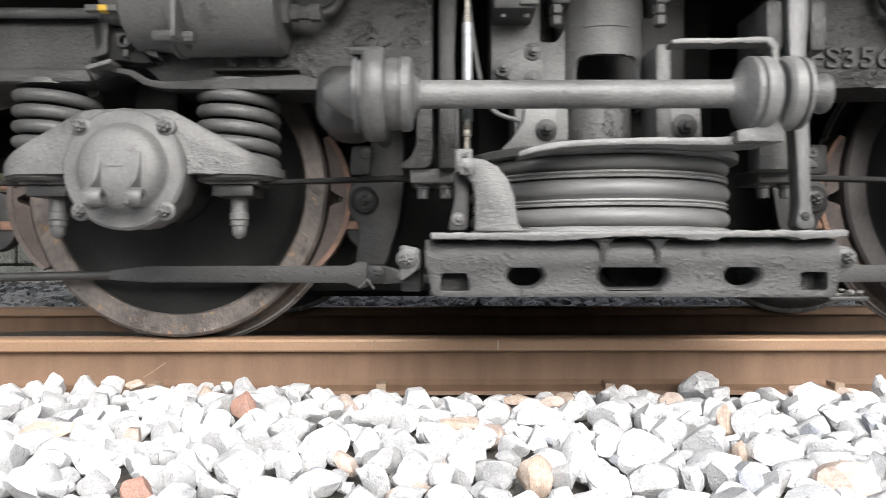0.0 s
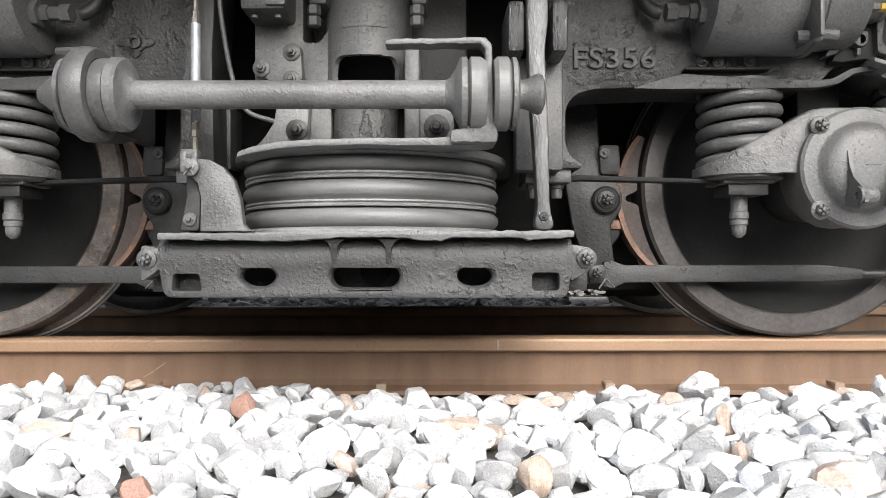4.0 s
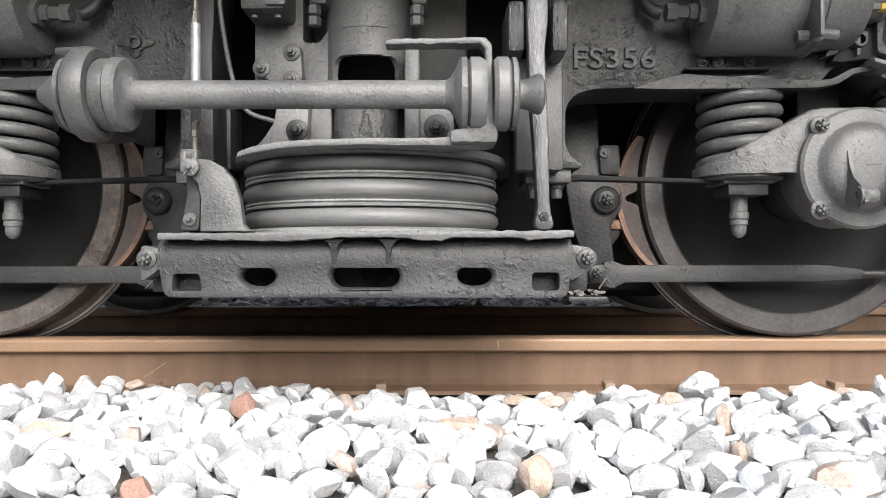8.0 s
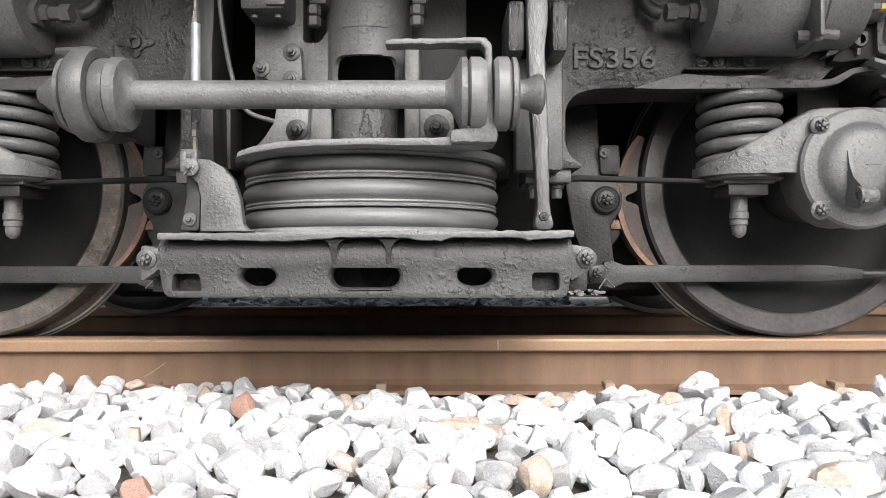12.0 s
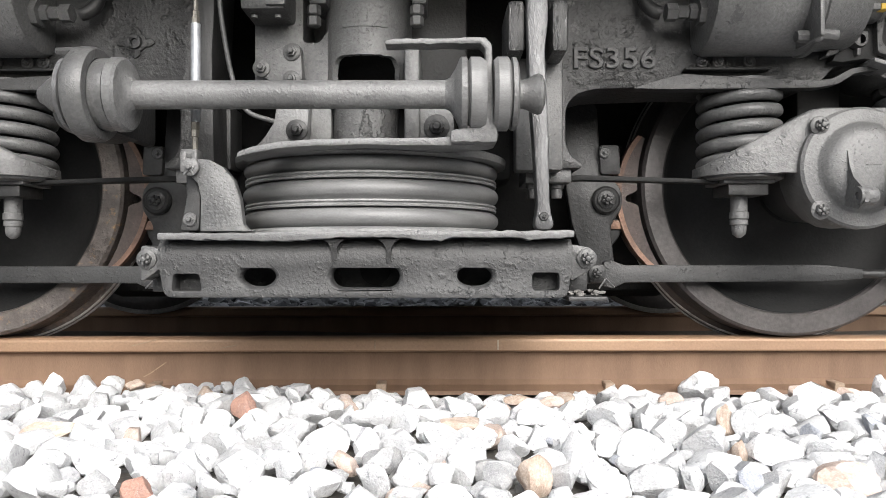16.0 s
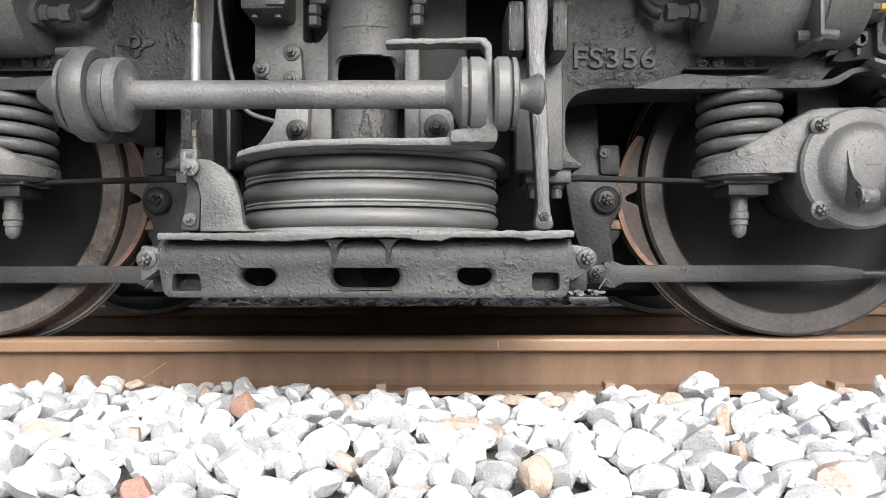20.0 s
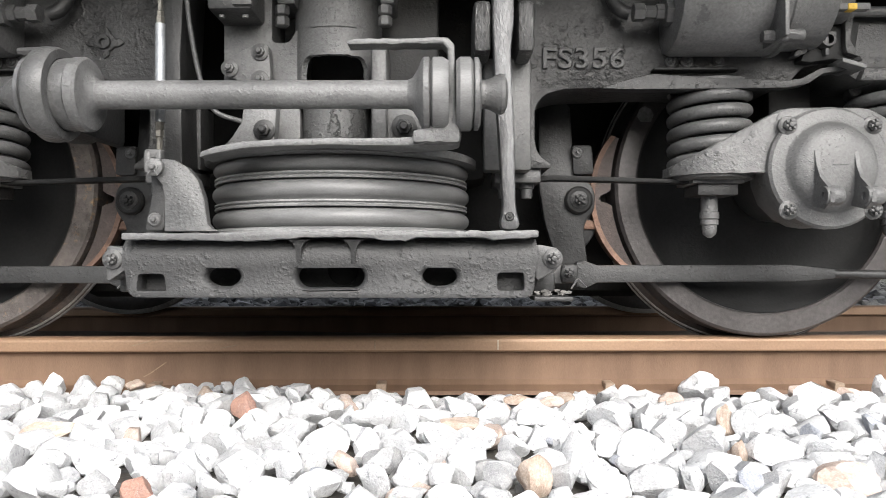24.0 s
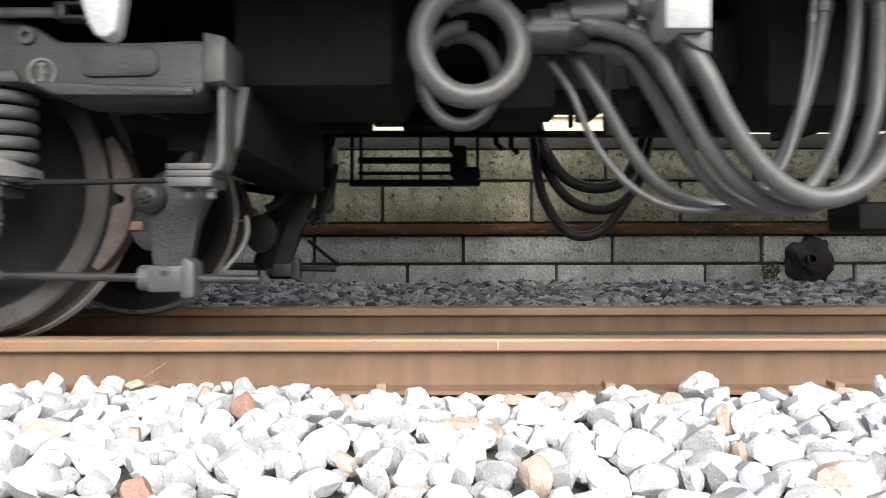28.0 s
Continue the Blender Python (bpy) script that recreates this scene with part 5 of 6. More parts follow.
    box(bm, 1.5397, 1.6563, -0.93, -0.89, 0.7945, 0.8049, 0.004)
    box(bm, 1.5345, 1.5604, -0.93, -0.89, 0.7634, 0.8049, 0.006)
    lathe(bm, [(0.014, 0.7505), (0.014, 0.7583), (0.022, 0.7608), (0.022, 0.7686), (0.016, 0.7712), (0.016, 0.8101)], (1.6148, -0.91, 0), "Z", 16)
    bp("clevis", bm, GREY_DARK, "", mirror, parent=cyl)
    bm = lathe(B(), [(0.02, 0.6571), (0.02, 0.6801), (0.015, 0.6827), (0.015, 0.7056), (0.019, 0.7069), (0.019, 0.7234), (0.03, 0.726), (0.03, 0.746)], (0, -0.97, 0.761), "X", 6)
    bp("pipe_union", bm, GREY, "", mirror, parent=cyl)
    bm = tube(B(), smooth_path([(0.6596, -0.93, 0.7722), (0.6417, -0.928, 0.7798), (0.6264, -0.92, 0.8029), (0.6187, -0.91, 0.8541)]), 0.015, 12)
    bp("air_pipe", bm, GREY_DARK, "", mirror, parent=cyl)
    for x in (0.7681, 0.8046, 0.8776):
        bp("ledge_bolt", hexbolt(B(), x, -0.885, 0.6742, 0.009, 0.01), GREY, "", mirror, parent=cyl)
    for x, z in ((0.945, 0.6885), (0.98, 0.6915)):
        bm = lathe(B(), [(0.012, -0.03), (0.014, -0.022), (0.014, 0.02), (0.011, 0.024)], (x, -1.03, z), "X", 8)
        bp("flange_bolt", bm, GREY, "", mirror, parent=cyl)
    bm = box(B(), 0.9386, 0.9479, -1.085, -0.98, 0.6753, 0.7874, 0.002)
    bp("flange_strip", bm, GREY, "", mirror, parent=cyl)
    bm = box(B(), 1.026, 1.1748, -0.985, -0.965, 0.7625, 0.7774, 0.002)
    plate = bp("rod_guard", bm, GREY_LIGHT, "", mirror, parent=cyl)
    bm = box(B(), 1.1246, 1.1444, -0.988, -0.962, 0.762, 0.7756, 0.002)
    bp("paint_mark", bm, YELLOW, "yellow paint mark", mirror, parent=cyl)


for mirror in (False, True):
    end_parts(mirror)


# ---- parts that stand only on one end ----
def lettering(text, height, x, y, z):
    """Raised cast letters on the near face."""
    cu = bpy.data.curves.new("letters", "FONT")
    cu.body, cu.size, cu.extrude, cu.bevel_depth, cu.bevel_resolution, cu.space_character = text, height * 1.38, 0.005, 0.0022, 1, 1.06
    cu.offset = -0.0006
    ob = new("letters", cu)
    me = bpy.data.meshes.new_from_object(ob.evaluated_get(bpy.context.evaluated_depsgraph_get()))
    bpy.data.objects.remove(ob)
    bm = B()
    bm.from_mesh(me)
    w = max(v.co.x for v in bm.verts)
    for v in bm.verts:
        v.co = Vector((x + v.co.x, y - v.co.z, z + v.co.y))
    return bm, w


bm, w = lettering("FS356", 0.0485, 0.4634, -0.886, 0.6599)
k = 0.1968 / w
bmesh.ops.scale(bm, vec=(k, 1, 1), verts=bm.verts, space=Matrix.Translation((-0.4634, 0, 0)))
bp("cast_lettering", bm, FRAME_GREY, "raised cast letters", far=False)
star = []
quarter = ((1.0, 0.0), (0.88, 0.16), (0.72, 0.27), (0.52, 0.26), (0.44, 0.4), (0.3, 0.5), (0.27, 0.72), (0.14, 0.88))
for q in range(4):
    c, d = round(math.cos(q * math.pi / 2)), round(math.sin(q * math.pi / 2))
    star += [(-0.5534 + 0.0474 * (a * c - b * d), 0.7215 + 0.0385 * (a * d + b * c)) for a, b in quarter]
mark = bp("cast_mark", slab(B(), star, -0.89, -0.87, 0.003), CAST, "raised four-lobed casting mark", far=False)
bp("mark_boss", ring_lathe(B(), [(0.008, 0.0), (0.016, 0.0), (0.018, 0.012), (0.008, 0.012)], (-0.5534, -0.897, 0.7215), "Y", 20), CAST, far=False, parent=mark)
ix, iz = 1.486, 0.653
sign = bp("stencil_mark", ring_lathe(B(), [(0.028, 0.0), (0.034, 0.0), (0.034, 0.004), (0.028, 0.004)], (ix, -0.888, iz), "Y", 32), PALE, "pale stencilled ring with bars", far=False)
bm = box(B(), ix - 0.004, ix + 0.004, -0.888, -0.88, iz - 0.022, iz + 0.022, 0)
for dz in (-0.018, 0.0, 0.018):
    box(bm, ix - 0.009, ix + 0.009, -0.8875, -0.88, iz + dz - 0.003, iz + dz + 0.003, 0)
bp("stencil_bars", bm, PALE, far=False, parent=sign)
bm = ring_lathe(B(), [(0.008, 0), (0.02, 0), (0.022, 0.02), (0.008, 0.02)], (1.452, -0.895, 0.738), "Y", 24)
bp("lifting_eye", bm, GREY, far=False)

# forged hanger link beside the air spring, between two worn cheeks
pts = rounded([(0.3406, 0.8148), (0.3862, 0.8148), (0.3862, 0.7188), (0.379, 0.6588), (0.3862, 0.4788), (0.3886, 0.3228), (0.4006, 0.2772), (0.3526, 0.2772), (0.3622, 0.3228), (0.3538, 0.4668), (0.3454, 0.5868), (0.343, 0.6588), (0.3406, 0.7068)], 0.02)
link = bp("hanger_link", slab(B(), pts, -1.045, -1, 0.008), BARE, "worn bright forged hanger link")
bp("link_bolt", hexbolt(B(), 0.3752, -1.044, 0.3055, 0.006, 0.006), GREY_DARK, parent=link)
for x0, x1 in ((0.3013, 0.3393), (0.3956, 0.4323)):
    bm = box(B(), x0, x1, -1.03, -0.87, 0.6577, 0.7703, 0.012)
    bp("link_cheek", bm, SCUFF, "scuffed steel cheek", parent=link)
bm = box(B(), 0.3286, 0.436, -0.93, -0.87, 0.4165, 0.6718, 0.006)
bp("link_backing", bm, GREY, parent=link)

# lugs and bolts at the ends of the lower beam
for a, b, xb in ((0.4318, 0.4822, 0.4678), (-0.4802, -0.4358, -0.4658)):
    lug = bp("beam_lug", slab(B(), rounded([(a, 0.1668), (b, 0.1968), (b, 0.2388), (a, 0.2484)], 0.012), -1.03, -0.97, 0.004), GREY)
    bp("lug_bolt", castle_bolt(B(), xb, -1.03, 0.2172, 0.0125), GREY, parent=lug)
    bm = box(B(), a, b, -0.97, -0.78, 0.1437, 0.1885, 0.006)
    bp("lug_block", bm, GREY_DARK, parent=lug)

# curved bracket and levelling rod beside the air spring
pts = [(-0.3357, 0.4199), (-0.305, 0.4164), (-0.2778, 0.4017), (-0.2573, 0.3767), (-0.2448, 0.3403), (-0.238, 0.2881), (-0.2301, 0.279), (-0.2142, 0.2733), (-0.3243, 0.2733), (-0.3232, 0.2744), (-0.3221, 0.3403), (-0.3278, 0.3687), (-0.3414, 0.3835)]
cb = bp("curved_bracket", slab(B(), pts, -1.115, -1.09, 0.003), GREY, "grey curved plate bracket")
bm = slab(B(), rounded([(-0.366, 0.4008), (-0.3451, 0.395), (-0.3346, 0.3544), (-0.3381, 0.2755), (-0.3776, 0.2755), (-0.3636, 0.3428)], 0.01), -1.08, -0.97, 0.004)
bp("bracket_rib", bm, GREY_DARK, parent=cb)
bp("bracket_bolt", hexbolt(B(), -0.3567, -1.078, 0.2987, 0.009, 0.008), GREY, parent=cb)
lr = bp("levelling_rod", lathe(B(), [(0.0098, 0.4948), (0.0098, 0.6948)], (-0.338, -1.1, 0), "Z", 24), CHROME, "bright steel levelling rod")
bm = lathe(B(), [(0.006, 0.438), (0.006, 0.4642), (0.0085, 0.4653), (0.0085, 0.4778), (0.0075, 0.4789), (0.0088, 0.4812), (0.0088, 0.4948)], (-0.3391, -1.1, 0), "Z", 6)
bp("rod_end", bm, BRASS, parent=lr)
bm = lathe(B(), [(0.0085, 0.6948), (0.0088, 0.7084), (0.007, 0.7095), (0.007, 0.7198), (0.005, 0.722), (0.005, 0.7947)], (-0.338, -1.1, 0), "Z", 6)
bp("rod_end", bm, BRASS, parent=lr)
bm = B()
for x0, x1 in ((-0.363, -0.3505), (-0.3402, -0.3289)):
    box(bm, x0, x1, -1.12, -1.08, 0.3903, 0.4335, 0.003)
box(bm, -0.363, -0.3289, -1.118, -1.082, 0.4199, 0.438, 0.003)
bp("rod_fork", bm, GREY, parent=lr)
bp("fork_pin", hexbolt(B(), -0.341, -1.122, 0.4014, 0.011, 0.008), GREY_LIGHT, parent=lr)
for x in (-0.3511, -0.3309):
    bp("cotter", tube(B(), [(-0.341, -1.13, 0.3981), (x, -1.13, 0.3846)], 0.002, 6), GREY_LIGHT, parent=lr)

# posts and cable behind the levelling rod
bm = slab(B(), [(-0.3969, 0.4213), (-0.3554, 0.4213), (-0.3606, 0.6805), (-0.3502, 0.8879), (-0.3969, 0.8879)], -0.93, -0.78, 0.006)
bp("bolster_guide", bm, GREY_DARK, "dark guide post")
bm = box(B(), -0.3783, -0.3484, -0.83, -0.73, 0.431, 0.5874, 0.004)
bp("guide_wear_plate", bm, GREY_DARK)
bp("cable", tube(B(), smooth_path([(-0.3355, -0.97, 0.8344), (-0.3231, -0.97, 0.7228), (-0.3032, -0.96, 0.6112), (-0.276, -0.95, 0.5492), (-0.214, -0.95, 0.5244)]), 0.0055, 10), GREY, "thin grey cable")

# bolted plate, gussets and plates round the bolster post
bm = slab(B(), rounded([(-0.2738, 0.6181), (-0.2738, 0.8919), (-0.1617, 0.8919), (-0.1617, 0.7198), (-0.1226, 0.7198), (-0.0965, 0.7615), (-0.0965, 0.4877), (-0.2204, 0.4877), (-0.2204, 0.6181)], 0.01), -0.89, -0.75, 0.004)
pl = bp("bolster_cheek", bm, GREY_LIGHT, "grey bolster cheek plate")
bm = slab(B(), rounded([(-0.2735, 0.6518), (-0.2581, 0.6749), (-0.1839, 0.7133), (-0.1621, 0.7056), (-0.157, 0.6237), (-0.1877, 0.6045), (-0.2389, 0.6262)], 0.012), -0.92, -0.885, 0.003)
bp("bolted_plate", bm, GREY_LIGHT, parent=pl)
for x, z in ((-0.2504, 0.6517), (-0.1817, 0.6886), (-0.1817, 0.6263)):
    bp("bolt", hexbolt(B(), x, -0.92, z, 0.0125, 0.014), GREY, parent=pl)
bm = box(B(), -0.2784, -0.1792, -1, -0.83, 0.76, 0.8592, 0.01)
cap = bp("valve_box", bm, GREY, far=False)
bm = box(B(), -0.2201, -0.1785, -1.008, -0.99, 0.7678, 0.8266, 0.002)
bp("plate", bm, GREY_LIGHT, far=False, parent=cap)
for x in (-0.2534, -0.2017):
    bp("rivet", lathe(B(), [(0.007, 0.7504), (0.007, 0.7578)], (x, -0.97, 0), "Z", 10), GREY_LIGHT, far=False, parent=cap)
gus = [(-0.2675, 0.4481), (-0.2313, 0.4872), (-0.2115, 0.5182), (-0.2053, 0.5554), (-0.1321, 0.5554), (-0.1396, 0.46)]
gp = bp("gusset", slab(B(), gus, -0.97, -0.93, 0.004), GREY_LIGHT)
bp("bolt", hexbolt(B(), -0.1594, -0.97, 0.5009, 0.015, 0.018), GREY_DARK, parent=gp)
bm = slab(B(), [(0.1106, 0.4702), (0.1106, 0.5576), (0.1855, 0.5576), (0.1905, 0.4702)], -0.96, -0.91, 0.004)
gp = bp("gusset", bm, GREY_LIGHT)
bp("bolt", hexbolt(B(), 0.1493, -0.96, 0.5089, 0.018, 0.018), GREY_DARK, parent=gp)
bm = box(B(), 0.0781, 0.1131, -0.99, -0.87, 0.4702, 0.6886, 0.01)
bp("bracket_rib", bm, GREY_LIGHT)
for x0 in (-0.129, 0.1049):
    for zz in (0.7805, 0.7552):
        bm = lathe(B(), [(0.012, zz - 0.012), (0.016, zz - 0.009), (0.016, zz + 0.009), (0.012, zz + 0.012)], (x0, -0.93, 0), "Z", 6)
        bp("nut", bm, GREY, parent=pl)
for x0, x1 in ((-0.1391, -0.0981), (0.0939, 0.1272)):
    bp("post_ear", box(B(), x0, x1, -0.94, -0.83, 0.7926, 0.8797, 0.006), GREY)
# ---- across the bogie: the far side is the near one turned about, then transom and motors ----
for ob in list(near_parts):
    copy_thing(ob, Matrix.Rotation(math.pi, 4, "Z"))
bm = box(B(), -0.3, 0.36, -0.6, 0.6, 0.42, 0.96, 0.04)
part("transom", bm, BLACK, bogie, "black cross transom")
# plank and motors are set low and wide to block light under the bogie
bm = box(B(), -0.36, 0.36, -0.78, 0.78, 0.125, 0.2, 0.02)
part("spring_plank", bm, GREY_DARK, bogie)
for s in (-1, 1):
    bm = box(B(), s * (1.613 + 0.05), s * (2.0546 - 0.16), -0.62, 0.62, 0.5, 0.8, 0.03)
    part("end_beam", bm, BLACK, bogie, "black sooty end beam")
    bm = box(B(), s * 0.2, s * 0.88, -0.46, 0.44, 0.1, 0.72, 0.07)
    motor = part("traction_motor", bm, BLACK, bogie, "black traction motor, oversized to block light")
    bm = lathe(B(), [(0.1, -0.42), (0.21, -0.41), (0.22, -0.38)], (s * 0.56, 0, 0.43), "Y", 32)
    part("motor_end", bm, BLACK, motor)
    bm = lathe(B(), [(0.2, 0.37), (0.27, 0.39), (0.27, 0.47), (0.2, 0.485)], (s * AXLE, 0, R), "Y", 32)
    part("gear_case", bm, BLACK, bogie)

# stone chips caught on the lug
rr = random.Random(11)
for k in range(14):
    bm = B()
    bmesh.ops.create_icosphere(bm, subdivisions=1, radius=rr.uniform(0.004, 0.008))
    for v in bm.verts:
        v.co = Vector((v.co.x * 1.3, v.co.y, v.co.z * 0.7)) * rr.uniform(0.75, 1.2)
    bmesh.ops.translate(bm, vec=(0.4354 + rr.uniform(0.0, 0.07), -1 + rr.uniform(-0.02, 0.02), 0.1399 + rr.uniform(-0.003, 0.008)), verts=bm.verts)
    bp("stone_chip", bm, DIM_STONE, far=False)
bm = box(B(), 0.4274, 0.5106, -1.04, -0.96, 0.1265, 0.1362, 0.003)
bp("lug_ledge", bm, GREY_DARK, far=False)
part("brake_cable", tube(B(), smooth_path([(1.8779, -0.58, 0.3335), (1.8825, -0.59, 0.2803), (1.8627, -0.61, 0.2271), (1.8278, -0.63, 0.1815)]), 0.006, 8), GREY, bogie, "thin grey cable")


# ---- the cars over the bogie: dark underframes, hoses between the cars ----
car = tagged(new("railcar"), "railway car with a black underframe hung with pipes over the bogie", "railcar")
car_two = tagged(new("railcar"), "next railway car with a black underframe", "railcar")
CAR_END = 3.0057
NEXT = 3.3705


def shell(parent, x0, x1):
    """The plain body above, its floor and sills."""
    bm = box(B(), x0, x1, -1.36, 1.36, 1.12, 1.2, 0.01)
    part("floor_pan", bm, BLACK, parent)
    for s in (-1, 1):
        bm = box(B(), x0, x1, s * 1.36, s * 1.40, 1.08, 3.5, 0.01)
        part("side_wall", bm, BODY, parent)
        bm = box(B(), x0, x1, s * 1.28, s * 1.36, 1.0, 1.13, 0.01)
        part("sill", bm, BLACK, parent)
    bm = box(B(), x0, x1, -1.40, 1.40, 3.5, 3.62, 0.02)
    part("roof", bm, BODY, parent)
    for x in (x0, x1 - 0.04):
        part("end_wall", box(B(), x, x + 0.04, -1.36, 1.36, 1.2, 3.5, 0.0), BODY, parent)


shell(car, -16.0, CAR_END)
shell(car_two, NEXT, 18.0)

# boxes and beams under the first car's end
bm = box(B(), 1.8716, 2.3196, -0.58, -0.03, 0.6912, 1.13, 0.02)
part("coupler_pocket", bm, BLACK, car, "black boxed underframe end")
bm = slab(B(), [(2.2886, 0.729), (2.4118, 0.9138), (2.4118, 1.13), (2.2886, 1.13)], -0.33, 0.27, 0.02)
part("underframe_gusset", bm, BLACK, car)
for x0, x1, z in ((1.0988, 1.5748, 0.8388), (1.5748, 1.7848, 0.9144), (1.7848, 2.0928, 0.8388), (2.0928, 2.2524, 0.8948), (2.2524, 2.9328, 0.8472), (2.9328, 3.0168, 0.9172), (3.1428, 3.2268, 0.9144), (3.2968, 3.4788, 0.8388)):
    bm = box(B(), x0 + 0.002, x1 - 0.002, 0.87, 1.17, z, 1.13, 0.01)
    part("equipment_box", bm, BLACK, car, "black equipment box")
for x0, x1, z in ((3.4788, 3.9968, 0.836), (3.9968, 4.1648, 0.8864), (4.1648, 4.2964, 0.8164), (4.2964, 5.0188, 0.8668), (5.0188, 6.9788, 0.8164)):
    bm = box(B(), x0 + 0.002, x1 - 0.002, 0.87, 1.17, z, 1.13, 0.01)
    part("equipment_box", bm, BLACK, car_two, "black equipment box")
for x, w, z in ((1.6481, 0.03, 0.8466), (1.7254, 0.02, 0.8576), (2.1338, 0.025, 0.8576), (3.064, 0.02, 0.8411), (3.2323, 0.03, 0.8245)):
    part("pipe_clip", box(B(), x, x + w, 0.87, 0.91, z, 1.13, 0.006), BLACK, car)
for k in range(3):
    x = 1.7884 + 0.1 * k
    part("box_bolt", lathe(B(), [(0.012, 0.0), (0.012, -0.02)], (x, 0.86, 0.9627), "Y", 8), GREY_DARK, car)
# step cage on the far side
cage = part("step_cage", box(B(), 1.9817, 2.6441, 1.02, 1.09, 0.5741, 0.6029, 0.004), BLACK, car, "black pipe step cage")
for z0, z1 in ((0.6893, 0.7181), (0.6317, 0.6461)):
    part("rung", box(B(), 2.0249, 2.5577, 1.03, 1.07, z0, z1, 0.003), BLACK, cage)
for x in (1.9932, 2.0393, 2.3417, 2.6297):
    part("upright", box(B(), x - 0.008, x + 0.008, 1.03, 1.07, 0.5798, 0.9, 0.003), BLACK, cage)
bm = lathe(B(), [(0.03, -0.05), (0.045, -0.03), (0.045, 0.03), (0.03, 0.05)], (2.5335, 1.01, 0.6544), "Z", 16)
lathe(bm, [(0.02, -0.06), (0.035, -0.05), (0.035, 0.02), (0.02, 0.04)], (2.6017, 1.01, 0.6317), "X", 16)
box(bm, 2.5001, 2.575, 0.97, 1.05, 0.6835, 0.7699, 0.015)
part("cage_valve", bm, BLACK, cage)
# hoses
def hose(name, pts, radius, material, parent, label):
    path = smooth_path(pts, 8)
    ob = part(name, tube(B(), path, radius, 14), material, parent, label, sharp=60)
    for i in (3, len(path) - 4):
        d = (path[i + 1] - path[i - 1]).normalized()
        part("clamp", tube(B(), [path[i] - d * 0.012, path[i] + d * 0.012], radius * 1.15, 14), BARE, ob)
    return ob


def coil(name, cx, cy, cz, rx, rz, radius, material, label, lean):
    pts = []
    for k in range(49):
        a = radians(-280 + 400 * k / 48)
        pts.append((cx + rx * math.cos(a), cy + lean * k / 48, cz + rz * math.sin(a)))
    return part(name, tube(B(), pts, radius, 16), material, car, label, sharp=60)


coil("coiled_hose", 2.5167, -0.96, 0.703, 0.1139, 0.1178, 0.0282, HOSE, "thick grey hose coiled in a loop", 0.08)
coil("coiled_hose", 2.5004, -0.66, 0.7028, 0.1017, 0.1257, 0.0194, HOSE, "grey hose coiled behind another", 0.08)
LBL = "grey jumper hose hanging in a deep loop between two cars"
hose("jumper_hose", [(2.9472, -0.99, 0.7788), (2.9796, -1.01, 0.6828), (3.0132, -1.03, 0.6108), (3.0612, -1.03, 0.5124), (3.1272, -1.03, 0.4164), (3.2052, -1.03, 0.3564), (3.2892, -1.03, 0.3468), (3.3672, -1.03, 0.3924), (3.4272, -1.03, 0.5028), (3.4812, -1.01, 0.6828), (3.5052, -0.98, 0.8388)], 0.0228, HOSE, car, LBL)
hose("jumper_hose", [(2.7735, -0.91, 0.7572), (2.8359, -0.93, 0.736), (2.9108, -0.97, 0.6824), (2.9732, -0.97, 0.5825), (3.0356, -0.97, 0.4702), (3.1104, -0.97, 0.3828), (3.204, -0.97, 0.3329), (3.2852, -0.97, 0.3392), (3.36, -0.97, 0.4016), (3.41, -0.97, 0.5388), (3.4474, -0.93, 0.7136), (3.4599, -0.91, 0.8633)], 0.02, HOSE, car, LBL)
hose("jumper_hose", [(2.7534, -0.85, 0.7349), (2.8117, -0.87, 0.7168), (2.883, -0.91, 0.6805), (2.9478, -0.91, 0.5768), (3.0126, -0.91, 0.4602), (3.0903, -0.91, 0.372), (3.1746, -0.91, 0.3319), (3.2523, -0.91, 0.3435), (3.3236, -0.91, 0.4148), (3.3755, -0.91, 0.5509), (3.4208, -0.88, 0.7453), (3.4338, -0.87, 0.8749)], 0.0181, HOSE, car, LBL)
hose("jumper_hose", [(2.7478, -0.79, 0.771), (2.7886, -0.81, 0.6894), (2.8402, -0.83, 0.5942), (2.8974, -0.83, 0.4922), (2.9722, -0.83, 0.397), (3.0742, -0.83, 0.3466), (3.1694, -0.83, 0.3466), (3.251, -0.83, 0.4174), (3.3122, -0.83, 0.5534), (3.3666, -0.81, 0.7166), (3.4074, -0.79, 0.8934)], 0.0177, HOSE, car, LBL)
hose("thin_hose", [(2.6744, -0.79, 0.7714), (2.7209, -0.83, 0.6784), (2.7568, -0.87, 0.6054), (2.8072, -0.87, 0.4925), (2.8869, -0.87, 0.3929), (2.9799, -0.87, 0.3398), (3.0861, -0.87, 0.3292), (3.1791, -0.87, 0.3531), (3.272, -0.85, 0.4527), (3.3318, -0.83, 0.6652), (3.365, -0.81, 0.8776)], 0.0093, HOSE, car, "thin grey hose hanging between two cars")
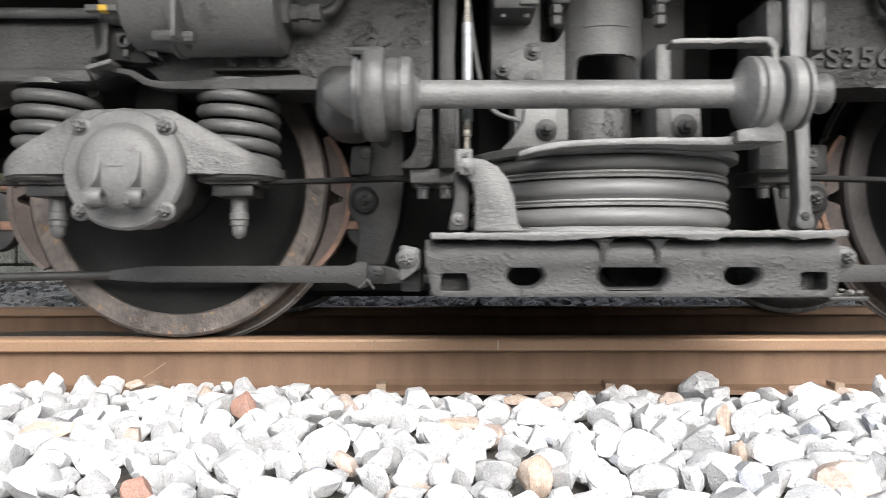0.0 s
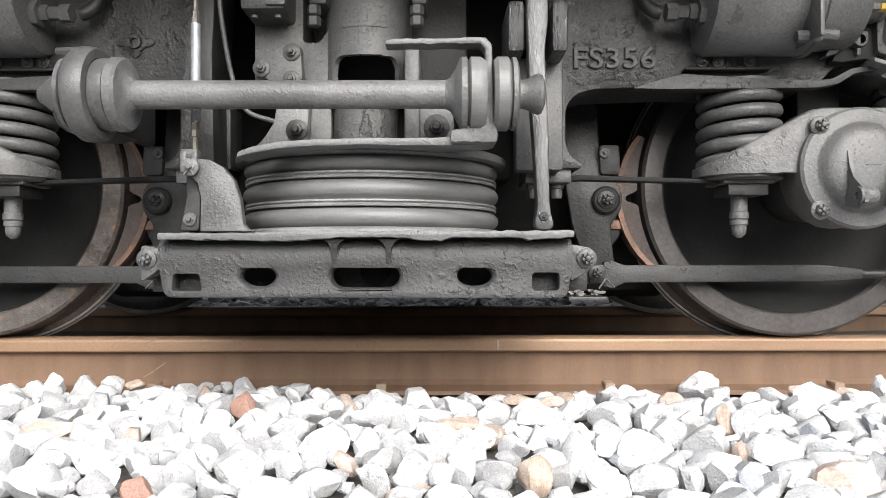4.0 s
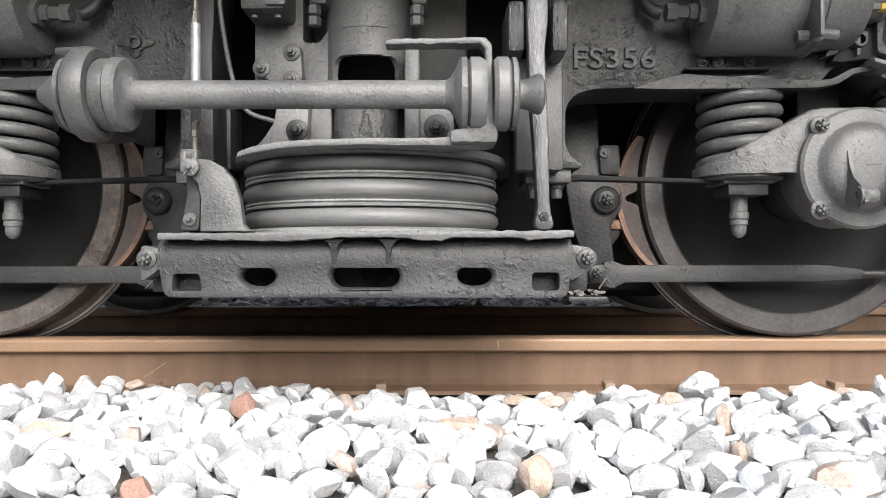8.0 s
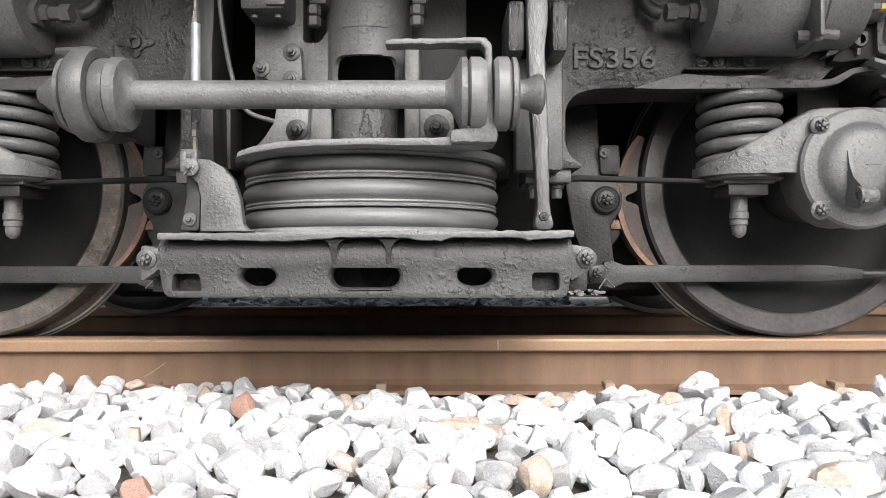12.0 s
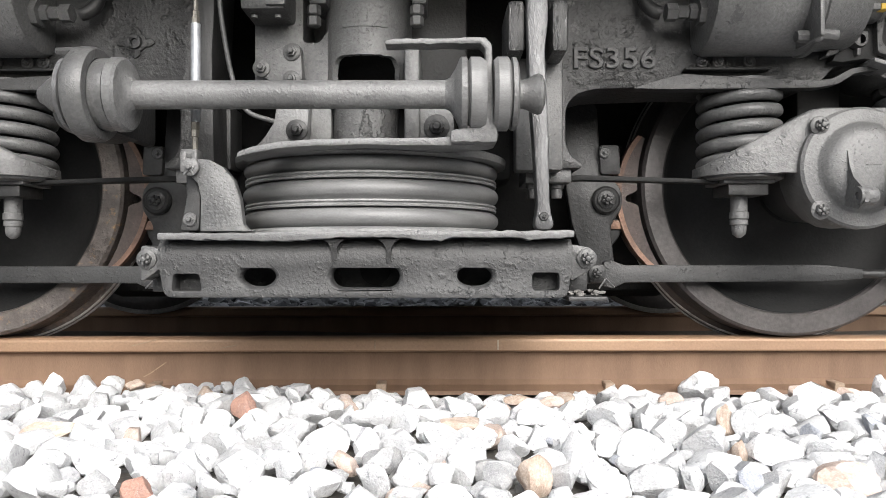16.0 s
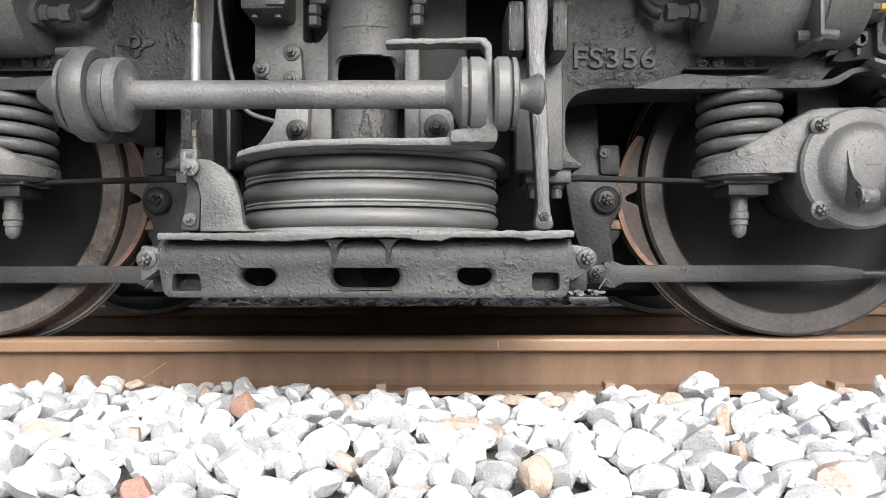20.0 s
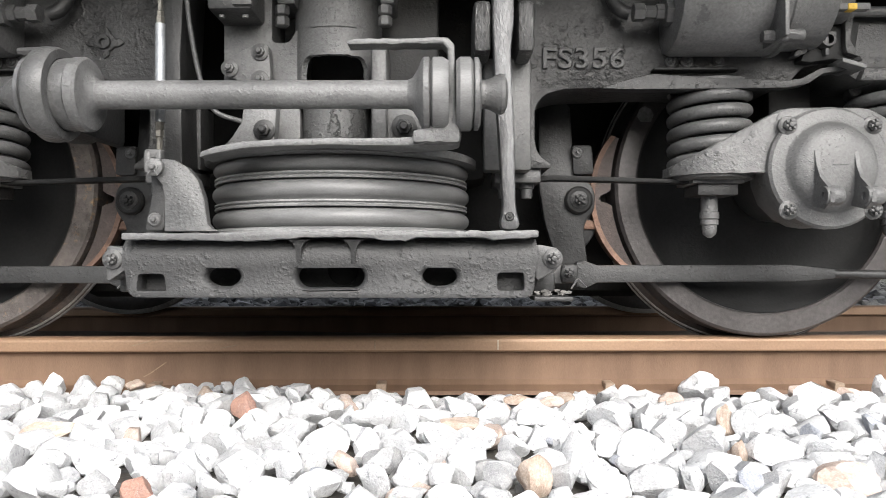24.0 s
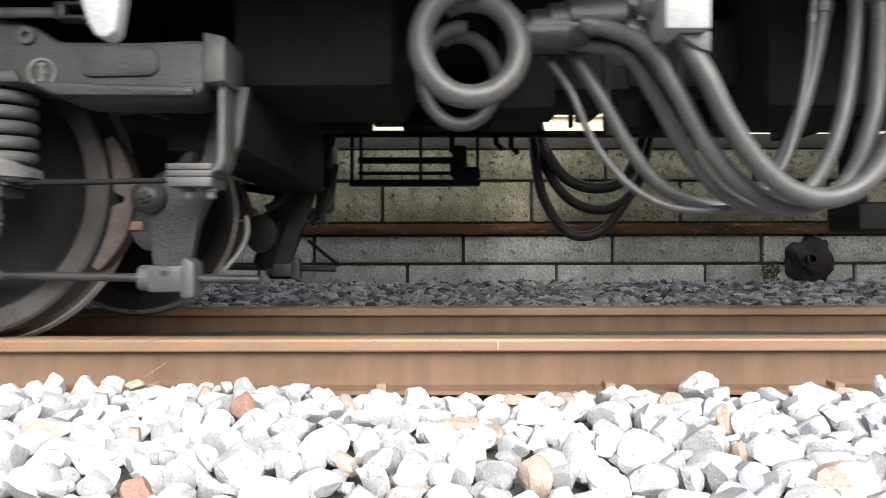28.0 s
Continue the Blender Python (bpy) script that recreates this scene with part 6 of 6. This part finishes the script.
for pts, r in (([(2.9432, 1.49, 1.1695), (2.962, 1.39, 0.7932), (3.0122, 1.39, 0.5423), (3.1471, 1.39, 0.3479), (3.3195, 1.39, 0.3479), (3.4607, 1.39, 0.511), (3.5547, 1.44, 0.6991), (3.6018, 1.49, 1.2636)], 9), ([(2.9746, 1.45, 1.0755), (3.0059, 1.34, 0.8246), (3.1314, 1.34, 0.6427), (3.3039, 1.34, 0.5894), (3.4607, 1.34, 0.6521), (3.5704, 1.39, 0.9187), (3.6018, 1.45, 1.2636)], 10), ([(2.9653, 1.49, 1.0228), (3.0289, 1.39, 0.7052), (3.1718, 1.39, 0.521), (3.3623, 1.39, 0.4765), (3.5211, 1.39, 0.594), (3.6164, 1.44, 0.8957), (3.6482, 1.49, 1.3086)], 9)):
    hose("air_hose", pts, r * 0.0031, HOSE_BROWN, car, "dark brown rubber air hose in a loop")

# jumper sockets
bm = box(B(), 2.9134, 3.0081, -1.08, -0.93, 0.6909, 0.8306, 0.006)
sock = part("jumper_socket", bm, WHITE, car, "white painted jumper socket box")
bm = slab(B(), [(2.9484, 0.6948), (3.018, 0.6948), (3.018, 0.6516), (2.9964, 0.6564), (2.9532, 0.6876)], -1.05, -0.95, 0.003)
part("socket_skirt", bm, GREY, sock)
for x, z, r in ((2.9161, 0.7798, 0.05), (2.8736, 0.7714, 0.045), (2.8294, 0.7574, 0.045), (2.7844, 0.745, 0.045)):
    bm = lathe(B(), [(r * 0.8, -0.12), (r, -0.11), (r, 0.02), (r * 0.7, 0.035), (r * 0.6, 0.05)], (x - 0.06, -0.87, z), "X", 24)
    part("jumper_plug", bm, GREY_DARK, car, "grimy grey jumper plug")
for x in (2.9115, 3.1193):
    part("cable_drop", tube(B(), [(x, -0.53, 1.13), (x + 0.01, -0.53, 0.5632)], 0.012, 8), BLACK, car)
bm = box(B(), 2.836, 3.106, -0.08, 0.37, 0.7956, 1.13, 0.02)
part("cock_box", bm, BLACK, car, "black hose cock box")
# headstock and coupler between the cars
bm = box(B(), 2.6306, 2.8238, -0.23, 0.22, 0.6979, 1.13, 0.03)
part("headstock", bm, BLACK, car, "black headstock with hose cocks")
bm = box(B(), 3.086, 3.886, -0.1, 0.12, 0.7976, 1.0476, 0.04)
part("coupler", bm, BLACK, car, "black coupler between the cars")
bm = box(B(), 3.4678, 4.0662, -0.33, 0.17, 0.685, 1.13, 0.03)
part("headstock", bm, BLACK, car_two, "black headstock")
bm = box(B(), 3.8095, 4.4047, -0.23, -0.03, 0.3005, 0.3965, 0.02)
part("snow_guard", bm, BLACK, car_two, "black guard bar")
for x in (3.8287, 4.0975):
    part("guard_hanger", box(B(), x, x + 0.05, -0.17, -0.07, 0.3811, 1.13, 0.006), BLACK, car_two)

# pipes and levers in the dark under the car's end
for a, b, r in (((1.9286, 0.7826), (1.7042, 0.149), 0.03), ((1.823, 0.7826), (1.625, 0.1754), 0.06), ((1.6462, 0.1385), (1.757, 0.1385), 0.025), ((1.9022, 0.7298), (1.8626, 0.3866), 0.012), ((1.823, 0.2942), (1.9682, 0.1754), 0.008), ((1.5194, 0.545), (1.757, 0.5054), 0.02)):
    bm = tube(B(), [(a[0], 0.77, a[1]), ((a[0] + b[0]) / 2, 0.76, (a[1] + b[1]) / 2), (b[0], 0.77, b[1])], r, 10)
    part("lever_pipe", bm, BLACK, car, "black pipe or lever")
for x, z in ((2.4994, 0.7453), (2.721, 0.7822), (2.7976, 0.7624)):
    part("pipe_drop", tube(B(), [(x, 1.02, 1.1), (x, 1.01, z), (x + 0.03, 0.99, z - 0.03)], 0.014, 8), BLACK, car)
part("long_pipe", tube(B(), [(1.0601, 1.07, 0.8448), (3.4505, 1.07, 0.839)], 0.018, 8), BLACK, car)


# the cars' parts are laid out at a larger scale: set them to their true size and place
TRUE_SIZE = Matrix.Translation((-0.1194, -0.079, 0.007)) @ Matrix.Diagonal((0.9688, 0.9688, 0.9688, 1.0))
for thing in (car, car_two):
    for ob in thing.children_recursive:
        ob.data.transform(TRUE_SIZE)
# bright collars where the jumper hoses leave their plugs
for x, y, z in ((2.651, -0.93, 0.69), (2.677, -0.98, 0.714), (2.7, -1.03, 0.758)):
    part("plug_collar", tube(B(), [(x - 0.02, y, z + 0.008), (x - 0.012, y, z + 0.005), (x + 0.02, y, z - 0.012), (x + 0.026, y, z - 0.016)], [0.022, 0.028, 0.028, 0.023], 16), BARE, car, "bright metal hose collar")
# pale slanted post over the bogie's end
pts = [(1.755, 0.8), (1.866, 0.8), (1.861, 0.685), (1.852, 0.625), (1.838, 0.612), (1.818, 0.616), (1.805, 0.64), (1.7895, 0.685)]
part("slanted_post", slab(B(), [(x - 0.177, z) for x, z in pts], -1.28, -1.235, 0.006), WHITE, car, "pale slanted post")


# ---- how the train comes in, stands, and leaves ----
# seconds and metres from where the bogie stands
RUN = [(0.0, 0.551), (0.25, 0.389), (0.5, 0.258), (0.75, 0.151), (1.0, 0.0783), (1.25, 0.0258), (1.5, 0.0041), (1.75, 0.0), (2.0, 0.0), (12.0, 0.0), (22.7, 0.0), (23.1, -0.003), (23.5, -0.020), (24.0, -0.0721), (24.5, -0.1761), (25.0, -0.331), (25.5, -0.5353), (26.0, -0.7857), (26.5, -1.075), (27.0, -1.4205), (27.5, -1.803), (28.0, -2.258)]


def motions():
    for thing in moving:
        walk(thing, [(t, pose(s - (0.163 if thing is bogie else 0.0), 0, 0)) for t, s in RUN])
    for ws, x in zip(wheelsets, (-AXLE, AXLE)):
        walk(ws, [(t, pose(x, 0, R, 0, math.degrees(s / R), 0)) for t, s in RUN])


moving = [bogie, car, car_two]
motions()
